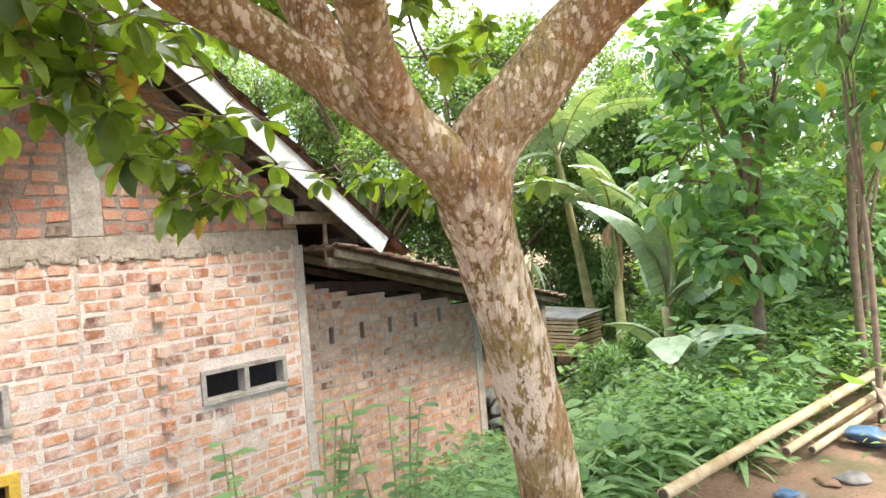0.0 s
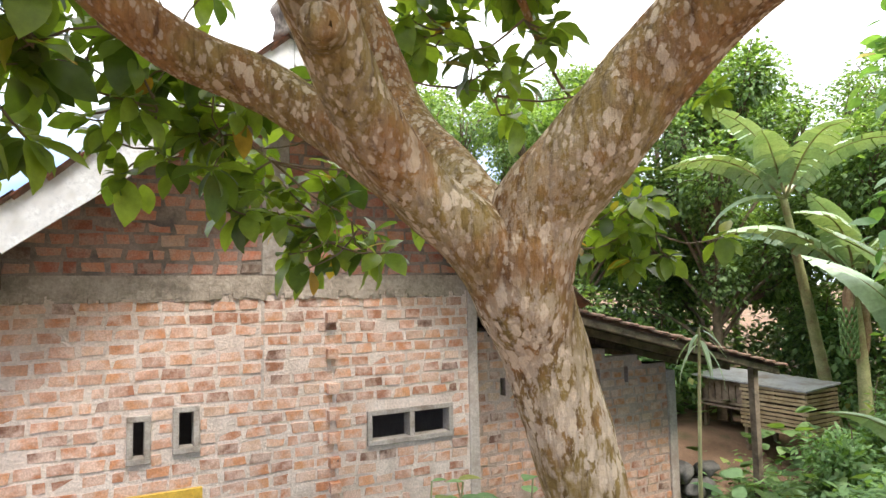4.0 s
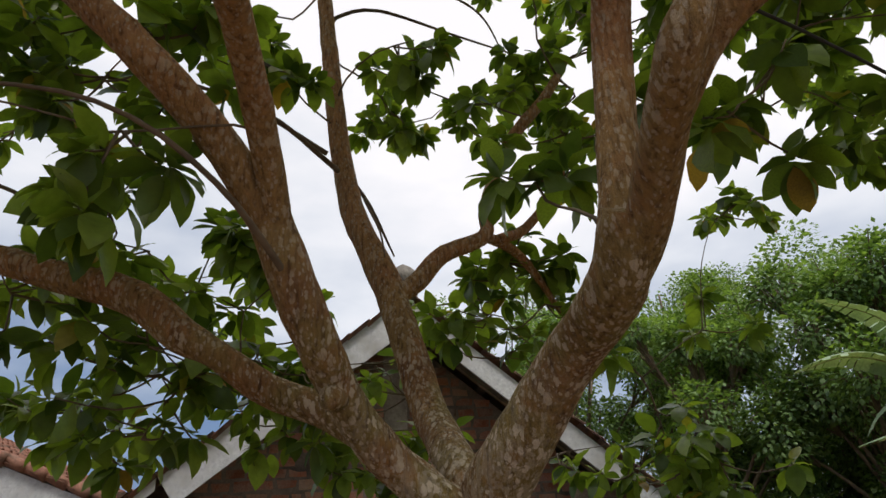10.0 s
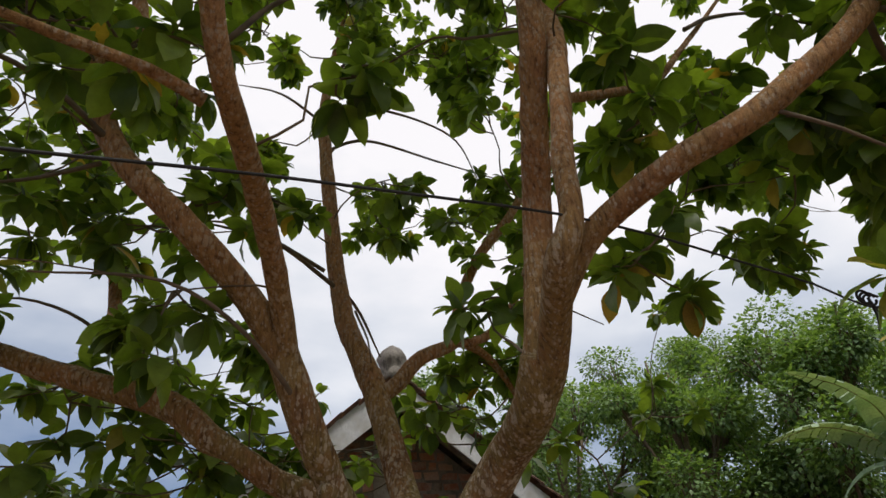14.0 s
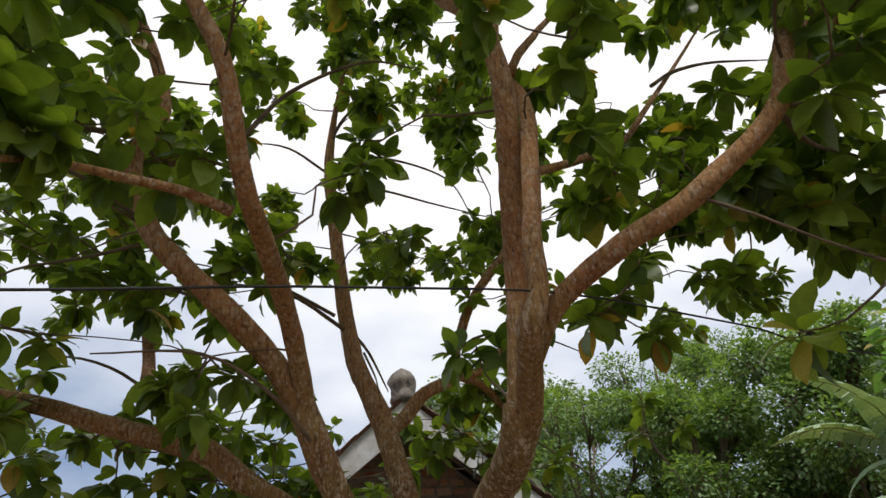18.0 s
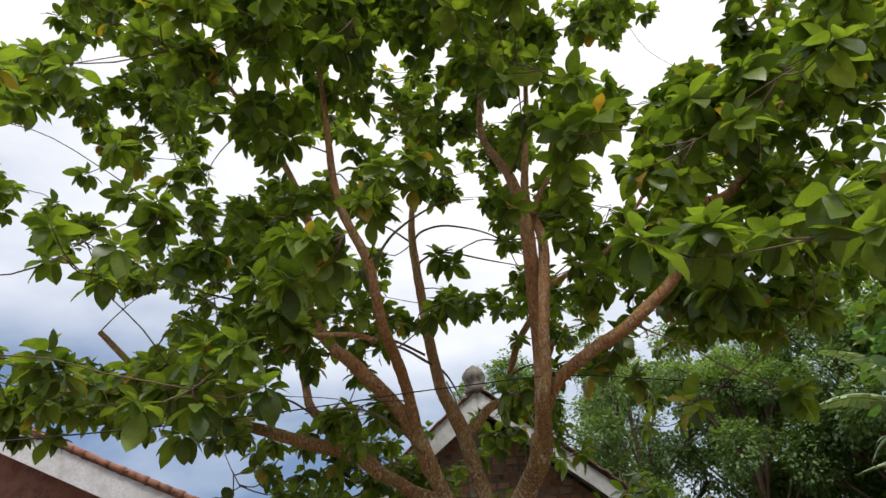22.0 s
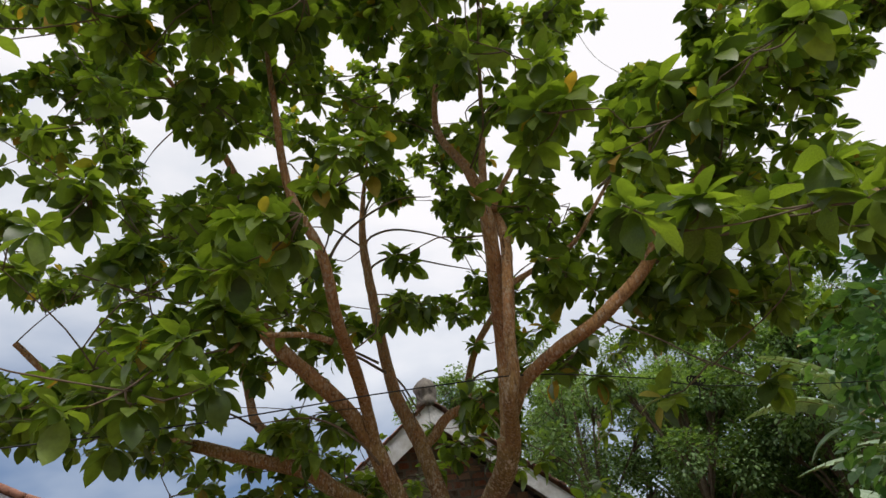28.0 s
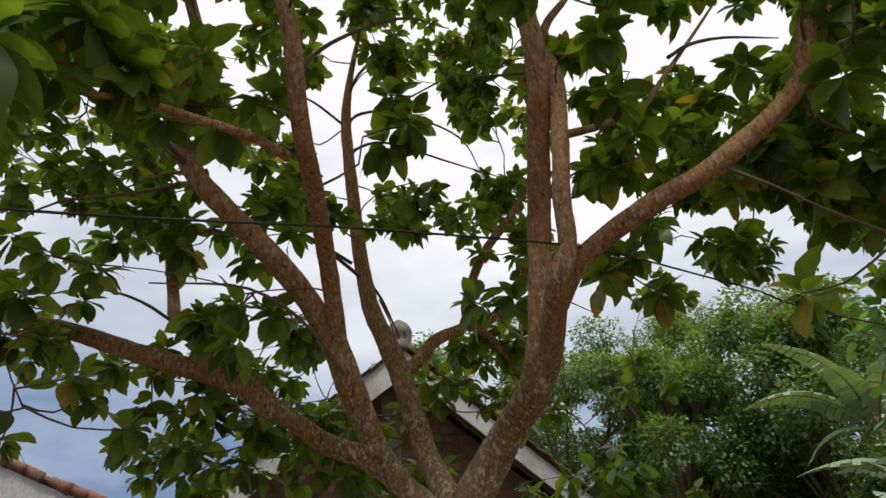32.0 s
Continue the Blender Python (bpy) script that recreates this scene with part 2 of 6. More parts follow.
LEAF = leafy("avocado_leaf", (0.050, 0.089, 0.023), (0.20, 0.28, 0.055), (0.38, 0.24, 0.06), 0.36, True, 0.44)
BANANA = leafy("banana_leaf", (0.22, 0.32, 0.20), (0.36, 0.46, 0.30), None, 0.4, trans=0.12)
SHRUB = leafy("broad_leaf", (0.08, 0.18, 0.075), (0.19, 0.33, 0.15), (0.45, 0.35, 0.05), 0.5)
FOREST = leafy("forest_leaf", (0.055, 0.105, 0.04), (0.20, 0.30, 0.115), None, 0.5)
GRASS = leafy("weed_leaf", (0.085, 0.17, 0.065), (0.22, 0.35, 0.15), (0.28, 0.28, 0.08), 0.6)


def brick_build(t, b, tones=None, smeared=0.74, pale=(0.66, 0.48, 0.39)):
    o = t.nodes.new("ShaderNodeObjectInfo")
    g = t.nodes.new("ShaderNodeNewGeometry")
    s = t.nodes.new("ShaderNodeMath")
    s.operation = "ADD"
    t.links.new(g.outputs["Random Per Island"], s.inputs[0])
    t.links.new(o.outputs["Random"], s.inputs[1])
    fr = t.nodes.new("ShaderNodeMath")
    fr.operation = "FRACT"
    t.links.new(s.outputs[0], fr.inputs[0])
    col = ramp(t, fr.outputs[0], tones or [(0.0, (0.14, 0.075, 0.05)), (0.06, (0.30, 0.13, 0.075)), (0.35, (0.50, 0.21, 0.10)), (0.6, (0.56, 0.27, 0.13)), (0.85, (0.50, 0.27, 0.18)), (1.0, (0.56, 0.37, 0.25))])
    c = t.nodes.new("ShaderNodeNewGeometry")
    n = node(t, "ShaderNodeTexNoise", Scale=7.0, Detail=5.0, Roughness=0.65)
    t.links.new(c.outputs["Position"], n.inputs["Vector"])
    smear = ramp(t, n.outputs["Fac"], [(0.40, (0, 0, 0)), (0.58, (smeared, smeared, smeared))])
    col = mix(t, smear, col, pale)
    n2 = node(t, "ShaderNodeTexNoise", Scale=80.0, Detail=4.0)
    t.links.new(c.outputs["Position"], n2.inputs["Vector"])
    col = mix(t, 1.0, col, ramp(t, n2.outputs["Fac"], [(0.3, (0.75, 0.75, 0.75)), (0.7, (1.15, 1.15, 1.15))]), "MULTIPLY")
    t.links.new(col, b.inputs["Base Color"])
    b.inputs["Roughness"].default_value = 0.92
    bump(t, b, n2.outputs["Fac"], 0.5, 0.004)


BRICK = material("brick", brick_build)
# the gable's brick: darker, redder tones carry the shade of the roof overhang
SHADED_BRICK = material("shaded_brick", lambda t, b: brick_build(t, b, [(0.0, (0.10, 0.06, 0.04)), (0.10, (0.28, 0.10, 0.06)), (0.5, (0.44, 0.15, 0.085)), (0.9, (0.50, 0.22, 0.12)), (1.0, (0.45, 0.27, 0.18))], 0.5, (0.42, 0.33, 0.27)))
MORTAR = surface("mortar", (0.60, 0.47, 0.395), (0.72, 0.61, 0.53), 4, 0.95, 45, 0.8, 0.014, (0.42, 0.34, 0.28))
# ring beam concrete, some of the eave shade mixed into its brown tone
BEAM = surface("eave_shaded_concrete", (0.31, 0.255, 0.20), (0.47, 0.39, 0.315), 5, 0.95, 40, 0.8, 0.014, (0.19, 0.155, 0.12))
PINK_MORTAR = surface("pink_mortar", (0.42, 0.30, 0.24), (0.55, 0.41, 0.34), 4, 0.95, 45, 0.8, 0.014, (0.34, 0.25, 0.19))
PLASTER = surface("grey_pink_plaster", (0.44, 0.365, 0.31), (0.56, 0.475, 0.41), 5, 0.92, 45, 0.6, 0.01, (0.36, 0.28, 0.23))
# gable mortar, darkened in colour for the overhang's shade
SHADED_MORTAR = surface("shaded_mortar", (0.20, 0.15, 0.12), (0.32, 0.26, 0.22), 4, 0.95, 45, 0.7, 0.012, (0.11, 0.09, 0.08))
CONCRETE = surface("grey_concrete", (0.32, 0.275, 0.235), (0.47, 0.41, 0.35), 5, 0.92, 45, 0.7, 0.012, (0.22, 0.17, 0.13))
OLDCONC = surface("weathered_concrete", (0.07, 0.07, 0.065), (0.50, 0.50, 0.48), 9, 0.95, 40, 0.8, 0.014, (0.04, 0.04, 0.035), (0.38, 0.6))
CEMENT = surface("weathered_cement", (0.15, 0.13, 0.11), (0.34, 0.31, 0.27), 9, 0.95, 40, 0.6, 0.01, (0.07, 0.06, 0.05))
WHITE = surface("white_painted_board", (0.62, 0.62, 0.63), (0.74, 0.74, 0.75), 3, 0.6, 40, 0.1, 0.002, (0.50, 0.48, 0.45), (0.2, 0.5))
TILE = surface("clay_roof_tile", (0.26, 0.11, 0.07), (0.40, 0.20, 0.13), 5, 0.85, 60, 0.4, 0.005, (0.10, 0.07, 0.05))
OLDTILE = surface("mossy_roof_tile", (0.16, 0.09, 0.06), (0.30, 0.17, 0.11), 5, 0.9, 60, 0.4, 0.005, (0.07, 0.06, 0.045))
WOOD = surface("weathered_timber", (0.17, 0.12, 0.085), (0.32, 0.25, 0.18), 7, 0.85, 45, 0.35, 0.004, (0.10, 0.07, 0.05))
DARKWOOD = surface("dark_timber", (0.07, 0.05, 0.035), (0.15, 0.10, 0.07), 7, 0.9, 45, 0.3, 0.004)
YELLOW = surface("yellow_painted_wood", (0.55, 0.33, 0.04), (0.66, 0.42, 0.06), 5, 0.55, 50, 0.15, 0.002)
EARTH = surface("brown_earth", (0.13, 0.075, 0.045), (0.26, 0.16, 0.10), 1.6, 0.97, 35, 0.8, 0.02, (0.10, 0.085, 0.04))
STONE = surface("river_stone", (0.09, 0.085, 0.08), (0.22, 0.20, 0.18), 5, 0.85, 40, 0.5, 0.006)
BAMBOO = surface("dry_bamboo", (0.36, 0.27, 0.15), (0.52, 0.41, 0.25), 6, 0.6, 60, 0.2, 0.003, (0.30, 0.21, 0.10))
STALK = surface("banana_stem", (0.20, 0.22, 0.08), (0.38, 0.36, 0.18), 5, 0.6, 40, 0.2, 0.004, (0.20, 0.13, 0.07))
DRYLEAF = surface("dead_leaf", (0.22, 0.13, 0.07), (0.42, 0.29, 0.17), 8, 0.9, 50, 0.3, 0.004)
BLACK = surface("black_cable", (0.012, 0.012, 0.012), (0.03, 0.03, 0.03), 20, 0.6, 80, 0.1, 0.001)
BLUE = surface("blue_plastic_sheet", (0.04, 0.09, 0.16), (0.10, 0.18, 0.28), 9, 0.4, 60, 0.3, 0.004)
TIN = surface("grey_sheet_roof", (0.36, 0.37, 0.37), (0.55, 0.56, 0.56), 2, 0.5, 40, 0.15, 0.003, (0.25, 0.20, 0.16))
FRUIT = surface("green_fruit_skin", (0.10, 0.18, 0.05), (0.16, 0.26, 0.08), 10, 0.5, 90, 0.3, 0.002)
# near-black tone puts indoor shade into the colour of the rooms
INSIDE = surface("room_shade_plaster", (0.10, 0.085, 0.07), (0.16, 0.14, 0.12), 3, 0.95, 40, 0.2, 0.004)

# ---- builders ----
def thing(name, label, category, at=(0, 0, 0), group="", kind=""):
    ob = new(name)
    ob.empty_display_size = 0.1
    ob.location = at
    return tagged(ob, label, category, group, kind)


def mesh_of(name, verts, faces, mat, smooth=False):
    me = bpy.data.meshes.new(name)
    me.from_pydata([tuple(v) for v in verts], [], faces)
    me.materials.append(mat)
    if smooth:
        me.polygons.foreach_set("use_smooth", [True] * len(me.polygons))
    me.update()
    return me


def place(name, me, parent=None, at=(0, 0, 0), label="", kind=""):
    ob = new(name, me)
    if parent:
        ob.parent = parent
        ob.matrix_parent_inverse = parent.matrix_basis.inverted()
    ob.location = at
    return tagged(ob, label, "", "", kind)


class Pile:
    """Collects vertices and faces of one mesh."""
    def __init__(self):
        self.v, self.f = [], []

    def add(self, verts, faces):
        n = len(self.v)
        self.v += [tuple(p) for p in verts]
        self.f += [tuple(i + n for i in q) for q in faces]
        return self

    def box(self, x0, x1, y0, y1, z0, z1, m=None, jit=0.0, rng=random):
        p = [Vector((x, y, z)) for z in (z0, z1) for y in (y0, y1) for x in (x0, x1)]
        if jit:
            p = [q + Vector([rng.uniform(-jit, jit) for _ in range(3)]) for q in p]
        if m:
            p = [m @ q for q in p]
        return self.add(p, [(0, 2, 3, 1), (4, 5, 7, 6), (0, 1, 5, 4), (2, 6, 7, 3), (0, 4, 6, 2), (1, 3, 7, 5)])

    def prism(self, outline, y0, y1):
        """An outline in x and z, drawn out along y."""
        n = len(outline)
        v = [(x, y0, z) for x, z in outline] + [(x, y1, z) for x, z in outline]
        return self.add(v, [tuple(range(n)), tuple(range(2 * n - 1, n - 1, -1))] + [(i, i + n, (i + 1) % n + n, (i + 1) % n) for i in range(n)])

    def mesh(self, name, mat, smooth=False, bevel=0.0):
        me = mesh_of(name, self.v, self.f, mat, smooth)
        if bevel:
            bm = bmesh.new()
            bm.from_mesh(me)
            bmesh.ops.recalc_face_normals(bm, faces=bm.faces)
            bmesh.ops.bevel(bm, geom=bm.edges[:], offset=bevel, segments=1, affect="EDGES")
            bm.to_mesh(me)
            bm.free()
        return me


def spline(nodes, step=0.06):
    """Points and radii along a smooth curve through nodes of (x, y, z, radius)."""
    p = [np.array(n, float) for n in nodes]
    p = [2 * p[0] - p[1]] + p + [2 * p[-1] - p[-2]]
    out = []
    for i in range(1, len(p) - 2):
        n = max(2, int(np.linalg.norm(p[i + 1][:3] - p[i][:3]) / step))
        for k in range(n):
            u = k / n
            out.append(0.5 * (2 * p[i] + (p[i + 1] - p[i - 1]) * u + (2 * p[i - 1] - 5 * p[i] + 4 * p[i + 1] - p[i + 2]) * u * u + (3 * p[i] - p[i - 1] - 3 * p[i + 1] + p[i + 2]) * u ** 3))
    out.append(p[-2])
    return out


def tube(pile, nodes, sides=10, step=0.06, lump=0.0, seed=0.0, cap=True):
    pts = spline(nodes, step)
    n0 = len(pile.v)
    ref = Vector((0.31, 0.77, 0.2)).normalized()
    rings = len(pts)
    for i, q in enumerate(pts):
        a, b = pts[max(0, i - 1)], pts[min(rings - 1, i + 1)]
        d = Vector(b[:3] - a[:3]).normalized()
        u = (ref - d * ref.dot(d)).normalized()
        ref = u
        w = d.cross(u)
        for k in range(sides):
            an = 2 * math.pi * k / sides
            o = u * math.cos(an) + w * math.sin(an)
            r = max(0.0015, q[3])
            c = Vector(q[:3])
            if lump:
                r *= 1 + lump * noise.noise(c * 9 + o * 1.4 + Vector((seed, 0, 0))) + lump * 0.5 * noise.noise(c * 28 + o * 3)
            pile.v.append(tuple(c + o * r))
    for i in range(rings - 1):
        for k in range(sides):
            a, b = n0 + i * sides + k, n0 + i * sides + (k + 1) % sides
            pile.f.append((a, b, b + sides, a + sides))
    if cap:
        pile.f.append(tuple(n0 + k for k in range(sides))[::-1])
        pile.f.append(tuple(n0 + (rings - 1) * sides + k for k in range(sides)))
    return pile


def leaf_shape(length=1.0, width=0.45, fold=0.12, droop=0.15, stations=5, tip=1.0, wave=0.0, peak=0.85, full=0.8):
    """A leaf blade along +y from the origin, its face up."""
    v, f = [(0, 0, 0)], []
    for i in range(1, stations):
        u = i / stations
        w = width / 2 * length * (math.sin(math.pi * u ** peak) ** full) * (1 - 0.15 * u * tip)
        z = -droop * length * u * u
        y = length * u
        lift = fold * w + wave * math.sin(i * 2.1) * w
        v += [(-w, y, z + lift), (0, y, z), (w, y, z + lift * 0.9)]
    v.append((0, length, -droop * length * 1.1))
    f += [(0, 2, 1), (0, 3, 2)]
    for i in range(stations - 2):
        a = 1 + 3 * i
        f += [(a, a + 1, a + 4, a + 3), (a + 1, a + 2, a + 5, a + 4)]
    a, e = 1 + 3 * (stations - 2), len(v) - 1
    f += [(a, a + 1, e), (a + 1, a + 2, e)]
    return np.array(v), f


class Leaves:
    """Many copies of one leaf shape, each with its own turn and size."""
    def __init__(self, shape):
        self.base, self.faces = shape
        self.mats = []

    def add(self, at, way, size, up=(0, 0, 1), spin=0.0):
        way = np.array(way, float)
        way /= np.linalg.norm(way) + 1e-9
        s = np.cross(way, np.array(up, float))
        n = np.linalg.norm(s)
        s = s / n if n > 1e-6 else np.array((1.0, 0, 0))
        u = np.cross(s, way)
        c, k = math.cos(spin), math.sin(spin)
        s, u = c * s + k * u, -k * s + c * u
        self.mats.append((np.stack([s, way, u]) * size, np.array(at, float)))

    def mesh(self, name, mat, smooth=True):
        if not self.mats:
            return None
        v = np.concatenate([self.base @ m + p for m, p in self.mats])
        n = len(self.base)
        f = [tuple(i + n * k for i in q) for k in range(len(self.mats)) for q in self.faces]
        return mesh_of(name, v.tolist(), f, mat, smooth)


def rot_to(way, up=(0, 0, 1)):
    w = Vector(way).normalized()
    s = w.cross(Vector(up)).normalized()
    u = s.cross(w)
    return Matrix((s, w, u)).transposed().to_4x4()

# ---- ground ----
def height(x, y):
    """The bank: a shelf where one walks, falling to the house, rising again under the wood."""
    k = min(1.0, max(0.0, (y + 3.6) / 2.6))
    k = k * k * (3 - 2 * k)
    low = -0.75 + 0.05 * x if x < 6 else -0.45
    side = min(1.0, max(0.0, (x - 2.2) / 3.0))
    z = 0.95 * (1 - k) + low * k
    z += side * k * 0.35 * max(0.0, 1 - abs(y + 1.5) / 3)
    far = max(0.0, math.hypot(max(0, x - 7), max(0, y - 3)) - 3)
    z += min(4.0, far * 0.16)
    if 5.4 < x < 11:
        u = min(1.0, max(0.0, (y - 0.4) / 1.7)) * min(1.0, (x - 5.4) / 0.8, (11 - x) / 1.0)
        z += 0.6 * u * u * (3 - 2 * u)
    return z + 0.05 * noise.noise(Vector((x * 0.9, y * 0.9, 0.0))) + 0.02 * noise.noise(Vector((x * 4, y * 4, 3.0)))


def ground_sheet():
    xs = np.concatenate([np.linspace(-900, -20, 8), np.linspace(-16, 14, 121), np.linspace(18, 900, 9)])
    ys = np.concatenate([np.linspace(-900, -18, 8), np.linspace(-14, 12, 105), np.linspace(16, 900, 9)])
    v = [(x, y, height(x, y)) for y in ys for x in xs]
    n = len(xs)
    f = [(j * n + i, j * n + i + 1, (j + 1) * n + i + 1, (j + 1) * n + i) for j in range(len(ys) - 1) for i in range(n - 1)]
    g = new("ground", mesh_of("ground", v, f, EARTH, True))
    tagged(g, "brown trodden earth with litter and weeds on a bank", "ground", "", "structure")


ground_sheet()

# ---- house ----
APEX_X, APEX_Z, PITCH = 0.14, 4.61, 0.775
EAVE_R, VALLEY_X, FRONT = 2.80, -2.12, -0.56
COURSE, PITCH_X = 0.105, 0.196
HOLES = [(-0.99, -0.825, 1.28, 1.64), (-0.67, -0.475, 1.32, 1.68), (0.935, 1.81, 1.175, 1.485), (-1.15, -0.45, 0.2, 1.05)]


def rake(x):
    return APEX_Z - PITCH * abs(x - APEX_X)


def wall_with_holes(x0, x1, z0, z1, y0, y1, holes):
    xs = sorted({x0, x1, *[h for q in holes for h in q[:2]]})
    zs = sorted({z0, z1, *[h for q in holes for h in q[2:]]})
    p = Pile()
    for i in range(len(xs) - 1):
        for j in range(len(zs) - 1):
            cx, cz = (xs[i] + xs[i + 1]) / 2, (zs[j] + zs[j + 1]) / 2
            if not any(a < cx < b and c < cz < d for a, b, c, d in holes):
                p.box(xs[i], xs[i + 1], y0, y1, zs[j], zs[j + 1])
    return p


brick_rng = random.Random(11)
SHADED_BRICKS = [Pile().box(-0.5, 0.5, -0.5, 0.5, -0.5, 0.5, jit=0.075, rng=brick_rng).mesh("brick", SHADED_BRICK) for _ in range(4)]
BRICKS = [Pile().box(-0.5, 0.5, -0.5, 0.5, -0.5, 0.5, jit=0.075, rng=brick_rng).mesh("brick", BRICK) for _ in range(9)]


def lay_bricks(wall, x0, x1, z0, z1, face, holes, limit, near, course=COURSE, run=PITCH_X, cover=lambda x, z: True, proud=0.006, stock=None, mat=BRICK, skip=0.012):
    """Bricks in a running bond before the mortar face; the near stretch as parts, the rest joined."""
    rng = random.Random(int(face * 1000) + int(x0 * 100) + 7)
    rest, made = Pile(), 0
    row = 0
    z = z0 + course / 2
    while z < z1 - course * 0.3:
        x = x0 - run * (0.5 if row % 2 else 0.0) + rng.uniform(-0.02, 0.02)
        while x < x1:
            w = run * (rng.uniform(0.76, 0.87) if rng.random() > 0.08 else 0.42)
            a, b = max(x, x0), min(x + w, x1)
            cx = (a + b) / 2
            for h in holes:
                if a < h[1] + 0.006 and b > h[0] - 0.006 and h[2] < z + 0.035 and z - 0.035 < h[3]:
                    if cx < (h[0] + h[1]) / 2:
                        b = min(b, h[0] - 0.006)
                    else:
                        a = max(a, h[1] + 0.006)
            hit = rng.random() < skip
            cx = (a + b) / 2
            if b - a > 0.045 and not hit and cover(cx, z):
                hgt = course * rng.uniform(0.62, 0.76)
                out = proud * rng.uniform(0.3, 1.4)
                tilt = rng.gauss(0, 0.022)
                sc = (b - a - 0.004, 0.06, hgt)
                at = (cx, face + 0.03 - out, z + 0.012 * noise.noise(Vector((cx * 1.3, row * 0.15, face))) + rng.uniform(-0.007, 0.007))
                if near(cx, z) and made < limit:
                    ob = new("brick", rng.choice(stock or BRICKS))
                    ob.parent = wall
                    ob.location, ob.scale, ob.rotation_euler = at, sc, (0, tilt, 0)
                    made += 1
                else:
                    m = Matrix.LocRotScale(at, Euler((0, tilt, 0)), sc)
                    rest.box(-0.5, 0.5, -0.5, 0.5, -0.5, 0.5, m, 0.075, rng)
            x += w + run * rng.uniform(0.12, 0.2)
        z += course
        row += 1
    if rest.v:
        place("brickwork", rest.mesh("brickwork", mat), wall, kind="stuff")


wall_front = new("wall_front", wall_with_holes(VALLEY_X - 0.02, 2.0, -0.9, 2.64, 0.0, 0.12, HOLES).mesh("wall_front", MORTAR))
tagged(wall_front, "rough orange brick wall with pale smeared mortar joints", "wall", "", "structure")
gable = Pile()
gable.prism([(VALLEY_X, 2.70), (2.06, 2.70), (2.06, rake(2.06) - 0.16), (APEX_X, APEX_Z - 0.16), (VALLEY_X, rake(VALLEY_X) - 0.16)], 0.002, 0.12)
wall_gable = tagged(new("wall_gable", gable.mesh("wall_gable", SHADED_MORTAR)), "shaded red brick gable under the roof overhang", "wall", "", "structure")
LEAN_STEPS = [(2.06, 2.32, 2.16), (2.32, 2.5, 2.10), (2.5, 2.72, 2.04), (2.72, 3.3, 1.98), (3.3, 3.9, 1.90), (3.9, 4.4, 1.80), (4.4, 4.86, 1.68)]


def lean_top(x):
    return next((z for a, b, z in LEAN_STEPS if a <= x <= b), 1.6)


lean_pile = wall_with_holes(2.06, 4.86, -1.2, 1.66, 0.13, 0.25, [(2.46 + 0.43 * i, 2.525 + 0.43 * i, 1.46, 1.645) for i in range(5)])
for a, b, z in LEAN_STEPS:
    lean_pile.box(a, b, 0.13, 0.25, 1.66, z - 0.03)
wall_lean = new("wall_lean_to", lean_pile.mesh("wall_lean_to", PINK_MORTAR))
tagged(wall_lean, "pinkish brick lean-to wall with a stepped unfinished top", "wall", "", "structure")
wall_wing = new("wall_wing", Pile().box(-7.0, VALLEY_X - 0.02, 0.0, 0.12, -0.9, 2.62).mesh("wall_wing", MORTAR))
tagged(wall_wing, "rough brick wall of the neighbouring wing", "wall", "", "structure")


def setting(name, pile, mat, label, category, bevel=0.006):
    return tagged(new(name, pile.mesh(name, mat, bevel=bevel)), label, category, "", "structure")


ring = Pile().box(VALLEY_X + 0.1, 2.06, -0.012, 0.14, 2.555, 2.705)
drip = random.Random(4)
for k in range(150):
    x = drip.uniform(VALLEY_X + 0.12, 2.0)
    w, d = drip.uniform(0.01, 0.05), drip.uniform(0.01, 0.05)
    ring.box(x - w, x + w, -0.010 - drip.uniform(0, 0.012), 0.01, 2.545 - d, 2.58, jit=0.007, rng=drip)
setting("trim_ring_beam", ring, BEAM, "grey cast concrete ring beam with a rough dripping underside", "beam", 0)
setting("trim_corner_column", Pile().box(2.0, 2.11, -0.014, 0.2, -1.0, 2.552), PLASTER, "smooth grey concrete corner column", "column")
setting("trim_wing_column", Pile().box(-2.12, -1.97, -0.012, 0.13, -0.9, 2.44), PLASTER, "grey plastered concrete column with chipped edges", "column")
setting("trim_gable_column", Pile().box(0.01, 0.24, -0.008, 0.12, 2.708, 4.2), CONCRETE, "grey concrete king column in the gable", "column")
setting("trim_end_column", Pile().box(4.86, 4.99, 0.1, 0.25, -1.2, 1.55), PLASTER, "plastered end column of the lean-to", "column")
setting("trim_wall_chase", Pile().box(0.0, 0.03, -0.008, 0.02, 1.62, 2.56, jit=0.006, rng=brick_rng), PLASTER, "mortar filled chase running up the wall", "trim", 0)
# unseen walls and floor, added to close the rooms so openings look dark
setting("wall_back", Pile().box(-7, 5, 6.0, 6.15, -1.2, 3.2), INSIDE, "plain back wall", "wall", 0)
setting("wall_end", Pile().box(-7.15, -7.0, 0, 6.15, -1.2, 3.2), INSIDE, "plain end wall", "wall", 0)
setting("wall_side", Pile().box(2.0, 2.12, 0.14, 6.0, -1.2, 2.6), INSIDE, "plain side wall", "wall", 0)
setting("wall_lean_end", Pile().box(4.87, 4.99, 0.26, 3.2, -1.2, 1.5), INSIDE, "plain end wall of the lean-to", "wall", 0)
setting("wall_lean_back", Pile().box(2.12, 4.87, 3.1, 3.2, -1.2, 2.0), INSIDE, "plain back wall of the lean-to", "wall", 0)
setting("floor", Pile().box(-7, 5, 0.12, 6, -1.25, -1.15), INSIDE, "unseen room floor, its dark tone standing for indoor shade", "floor", 0)


